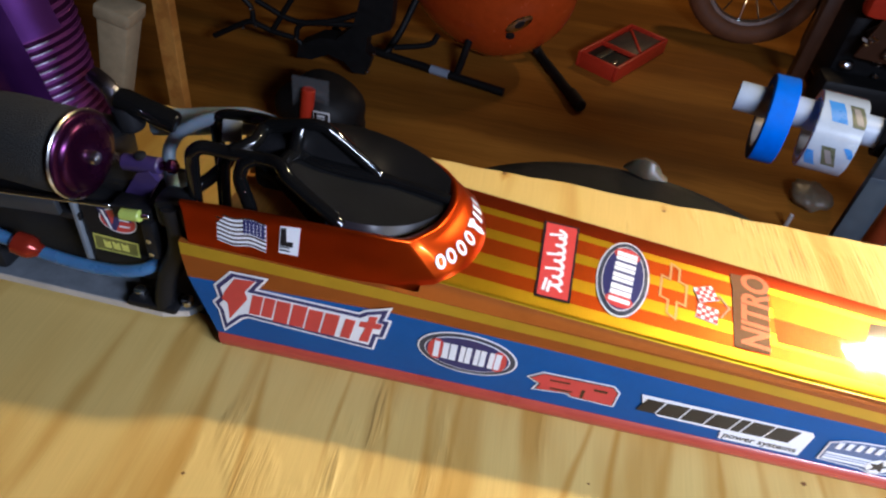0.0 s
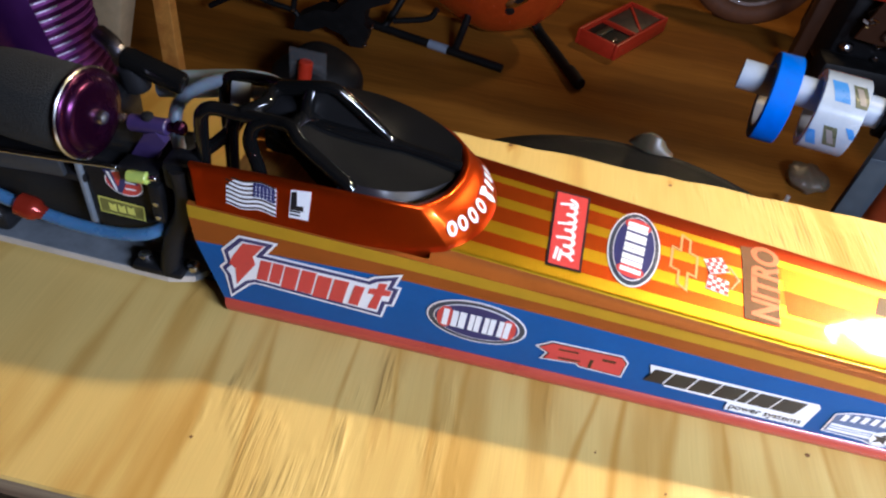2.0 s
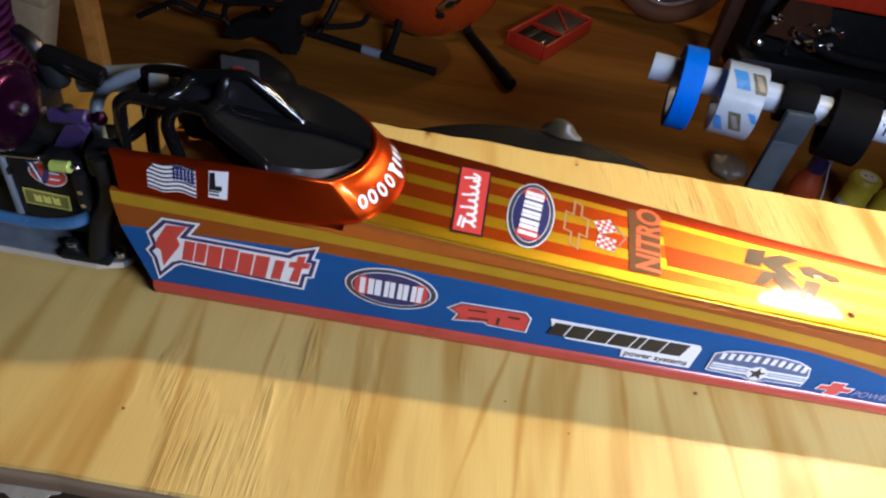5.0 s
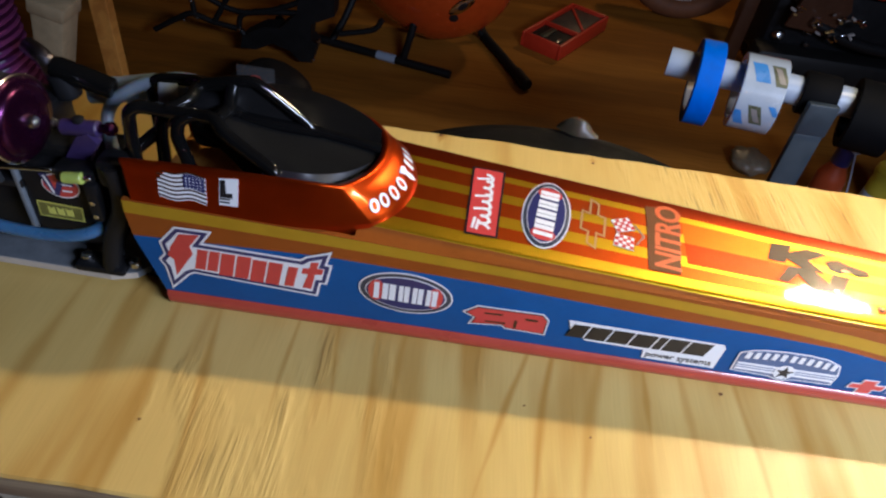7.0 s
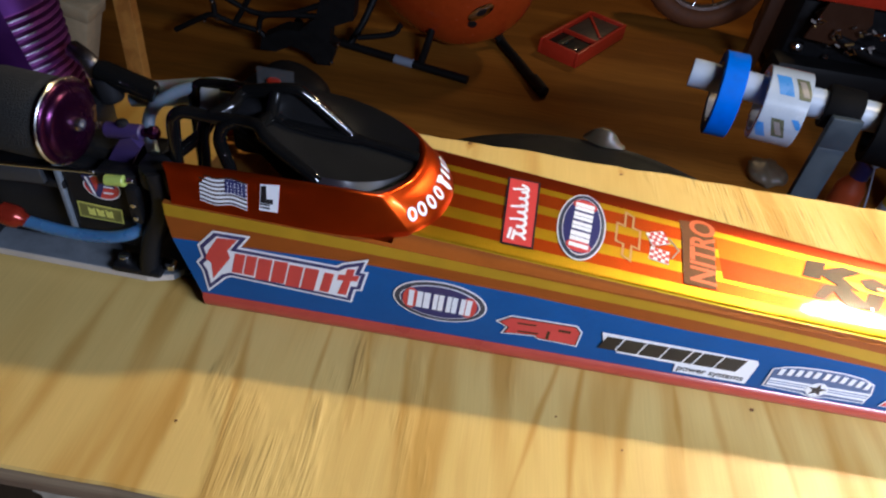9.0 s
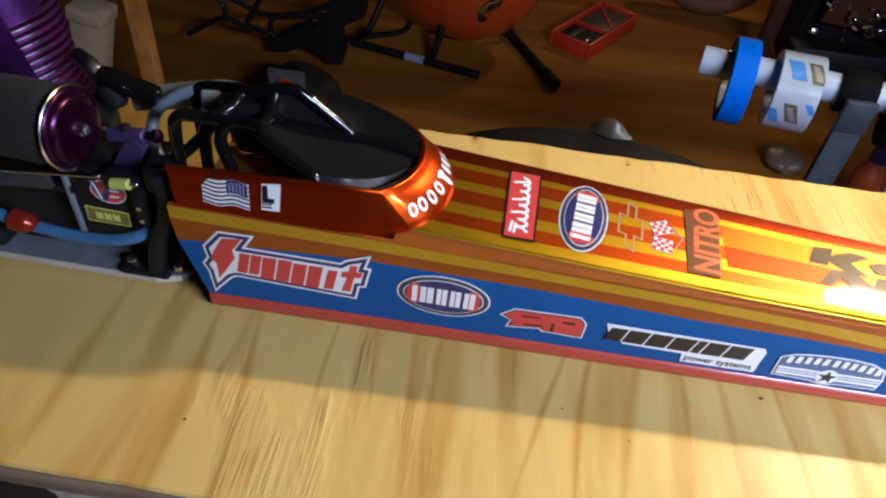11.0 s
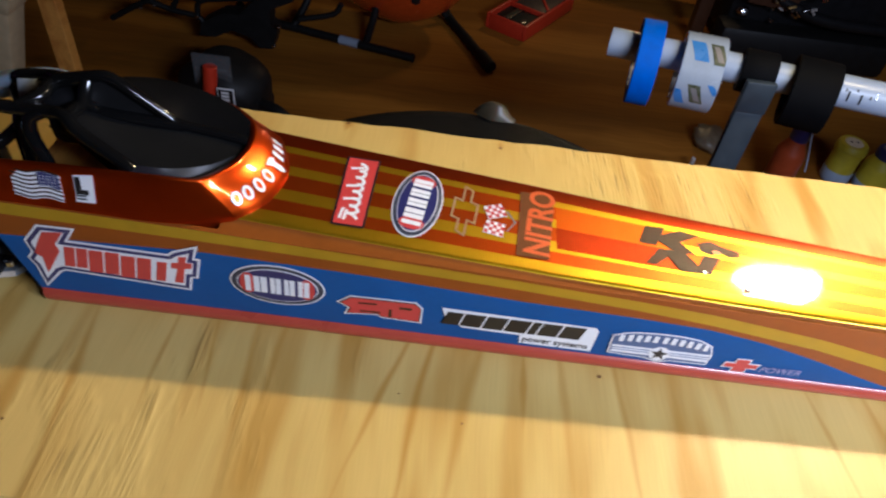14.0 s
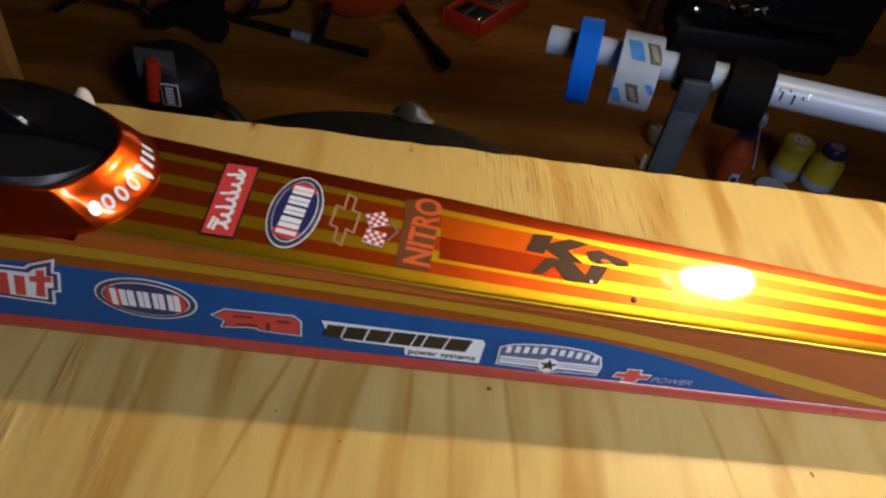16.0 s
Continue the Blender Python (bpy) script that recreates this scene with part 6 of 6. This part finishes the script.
part("thin_pipe", pipe_mesh(PA, PB, 0.0180, 0.003), M_PVC, pipe)
part("thick_pipe", pipe_mesh(PB - AXP * 0.012, PC, 0.0196, 0.0028), M_PVC, pipe)
for i, (u, w, ang) in enumerate(((0.006, 0.004, -30), (0.010, 0.012, -12), (0.018, 0.003, -35), (0.024, 0.012, -8), (0.034, 0.004, -20), (0.040, 0.009, -28))):
    m = axis(PB + AXP * u, PC) @ pose(0, 0, 0, 0, 0, 180 + ang)
    part("pencil_mark", box((0.0195, -w / 2, 0), (0.0199, w / 2, 0.0022), m=m), M_VBLACK, pipe, smooth=0)


def tape_roll(u, ro, ri, w, name, label, outer, tilt=0.0, core=None):
    """A ring hanging on the thin pipe at the distance u from its end."""
    c = PA + AXP * u
    pr = 0.0180 if u < (PB - PA).length - 0.02 else 0.0196
    c = c + Vector((0, 0, pr + 0.0003 - ri))
    t = thing(name, c, label, "tape roll", "tape rolls on the pipe")
    m = axis(c - AXP * w / 2, c + AXP * w / 2) @ pose(0, 0, 0, 0, 0, 0)
    m = Matrix.Translation(c) @ Matrix.Rotation(radians(tilt), 4, "Z") @ Matrix.Translation(-c) @ m
    part("tape_winding", lathe([(ri + 0.003, 0), (ro - 0.0008, 0), (ro, 0.0008), (ro, w - 0.0008), (ro - 0.0008, w), (ri + 0.003, w), (ri + 0.003, 0)], m, 56, close=False), outer, t)
    part("card_core", lathe([(ri, 0.0004), (ri + 0.003, 0.0004), (ri + 0.003, w - 0.0004), (ri, w - 0.0004), (ri, 0.0004)], m, 48, close=False), core or M_CARD, t)
    return t, m


tape_roll(0.050, 0.0535, 0.0365, 0.028, "tape_roll", "bright blue masking tape roll hanging on a pipe", M_BLUETAPE, tilt=4)
t, m = tape_roll(0.116, 0.0475, 0.0345, 0.050, "tape_roll", "printed white packing tape roll hanging on a pipe", M_PACKTAPE, tilt=2)
face = m.to_3x3().inverted() @ Vector((-0.35, -0.80, 0.45))
turn0 = math.degrees(math.atan2(face.y, face.x))
for a, z0, mt, w, h, r in ((-98, 0.018, M_SKYPRINT, 0.026, 0.017, 0.0478), (-97, 0.040, M_OLIVE, 0.028, 0.015, 0.0478), (-97, 0.040, M_GREY, 0.020, 0.007, 0.0481), (-32, 0.026, M_OLIVE, 0.026, 0.015, 0.0478), (-32, 0.026, M_GREY, 0.018, 0.007, 0.0481), (-24, 0.007, M_SKYPRINT, 0.022, 0.011, 0.0478), (-44, 0.045, M_SKYPRINT, 0.012, 0.008, 0.0478)):
    bm = bmesh.new()
    n = 6
    rows = []
    for k in range(n + 1):
        aa = radians(turn0 + (a + 68)) + (k / n - 0.5) * w / r
        sh = (k / n - 0.5) * 0.009
        rows.append([bm.verts.new(m @ Vector((r * math.cos(aa), r * math.sin(aa), min(0.0495, max(0.001, z0 + sh + e * h / 2))))) for e in (-1, 1)])
    for p, q in zip(rows, rows[1:]):
        bm.faces.new((p[0], p[1], q[1], q[0]))
    part("print_block", bm, mt, t, smooth=60)

tape_roll(0.250, 0.0430, 0.0320, 0.050, "tape_roll", "black cloth tape roll hanging on a pipe", M_CLOTH, tilt=-4, core=M_CLOTH)

# bottles on the floor below the pipe
def bottle(x, y, r, h, name, label, body_mat, cap_mat, cap_r, cap_h, neck=0.4):
    t = thing(name, (x, y, FLOOR), label, "bottle")
    part("bottle_body", lathe([(r * 0.9, 0), (r, 0.004), (r, h * 0.72), (r * 0.95, h * 0.80), (cap_r * 1.05, h * 0.94), (cap_r, h)], pose(x, y, FLOOR), 32), body_mat, t)
    part("bottle_cap", lathe([(cap_r, 0), (cap_r * 1.06, 0.003), (cap_r, cap_h - 0.003), (cap_r * 0.9, cap_h)], pose(x, y, FLOOR + h), 28), cap_mat, t)
    return t


t = bottle(0.876, 1.400, 0.031, 0.128, "glue_bottle", "orange plastic glue bottle with navy cap and white nozzle stick", M_GLUE, M_VBLUE, 0.019, 0.060)
part("nozzle_stick", tube([(0.905, 1.366, FLOOR + 0.072), (0.897, 1.368, FLOOR + 0.105), (0.884, 1.372, FLOOR + 0.150), (0.876, 1.374, FLOOR + 0.178)], 0.0016, n=8), M_PVC, t, "thin white stick")
part("nozzle_cap", lathe([(0.003, 0), (0.0085, 0.004), (0.0105, 0.013), (0.0098, 0.024), (0.006, 0.031), (0.001, 0.033)], axis((0.878, 1.373, FLOOR + 0.170), (0.872, 1.375, FLOOR + 0.205)), 18), M_PVC, t, "white rounded nozzle cap")
part("bottle_label", box((0.866, 1.3655, FLOOR + 0.022), (0.886, 1.3680, FLOOR + 0.052), 0.0005), M_PVC, t, "small pale label")
part("label_field", box((0.870, 1.3650, FLOOR + 0.030), (0.882, 1.3657, FLOOR + 0.044)), M_VBLUE, t, smooth=0)
t = bottle(1.034, 1.462, 0.031, 0.084, "paint_bottle", "yellow plastic bottle with white base band", M_YBOT, M_YBOT, 0.032, 0.016)
part("base_band", lathe([(0.0313, 0.004), (0.0322, 0.006), (0.0322, 0.030), (0.0313, 0.032)], pose(1.034, 1.462, FLOOR), 32, close=False), M_PVC, t, "white band")
part("cap_sticker", lathe([(0.020, 0), (0.019, 0.001), (0.002, 0.001)], pose(1.034, 1.462, FLOOR + 0.100), 24), M_PAPER, t)
for dx in (-0.007, 0.007):
    part("cap_dot", lathe([(0.003, 0), (0.003, 0.0006), (0.001, 0.0006)], pose(1.034 + dx, 1.462, FLOOR + 0.101), 12), M_VBLACK, t)
t = bottle(1.106, 1.440, 0.036, 0.086, "paint_bottle", "yellow plastic bottle with a navy cap and pale base", M_YBOT, M_VBLUE, 0.026, 0.022)
part("cap_sticker", lathe([(0.017, 0), (0.016, 0.001), (0.002, 0.001)], pose(1.106, 1.440, FLOOR + 0.108), 24), M_GREY, t)
part("base_band", lathe([(0.0363, 0.004), (0.0372, 0.006), (0.0372, 0.022), (0.0363, 0.024)], pose(1.106, 1.440, FLOOR), 32, close=False), M_PVC, t, "pale band")
single("jar_lid", lathe([(0.037, 0), (0.039, 0.002), (0.039, 0.012), (0.036, 0.015), (0.010, 0.0155)], pose(0.985, 1.390, FLOOR), 36), M_PVC, "white plastic jar lid lying on the floor", "lid")
# crumpled bag between the stand and the bottles
bm = bmesh.new()
rg = random.Random(3)
bmesh.ops.create_icosphere(bm, subdivisions=3, radius=1)
for v in bm.verts:
    p = v.co.copy()
    f = 1 + 0.16 * math.sin(7 * p.x + 2 * p.y) * math.cos(6 * p.y - 3 * p.z) + rg.uniform(-0.05, 0.05)
    v.co = Vector((0.760 + p.x * 0.046 * f, 1.535 + p.y * 0.048 * f, FLOOR + max(0.0, 0.018 + p.z * 0.024 * f)))
single("crumpled_bag", bm, M_BAG, "small crumpled pale brown plastic bag on the floor", "bag", smooth=70)
single("steel_pin", rod((0.690, 1.42, FLOOR), (0.690, 1.42, FLOOR + 0.035), 0.005), M_ALLOY, "short bright steel pin standing on the floor", "pin")
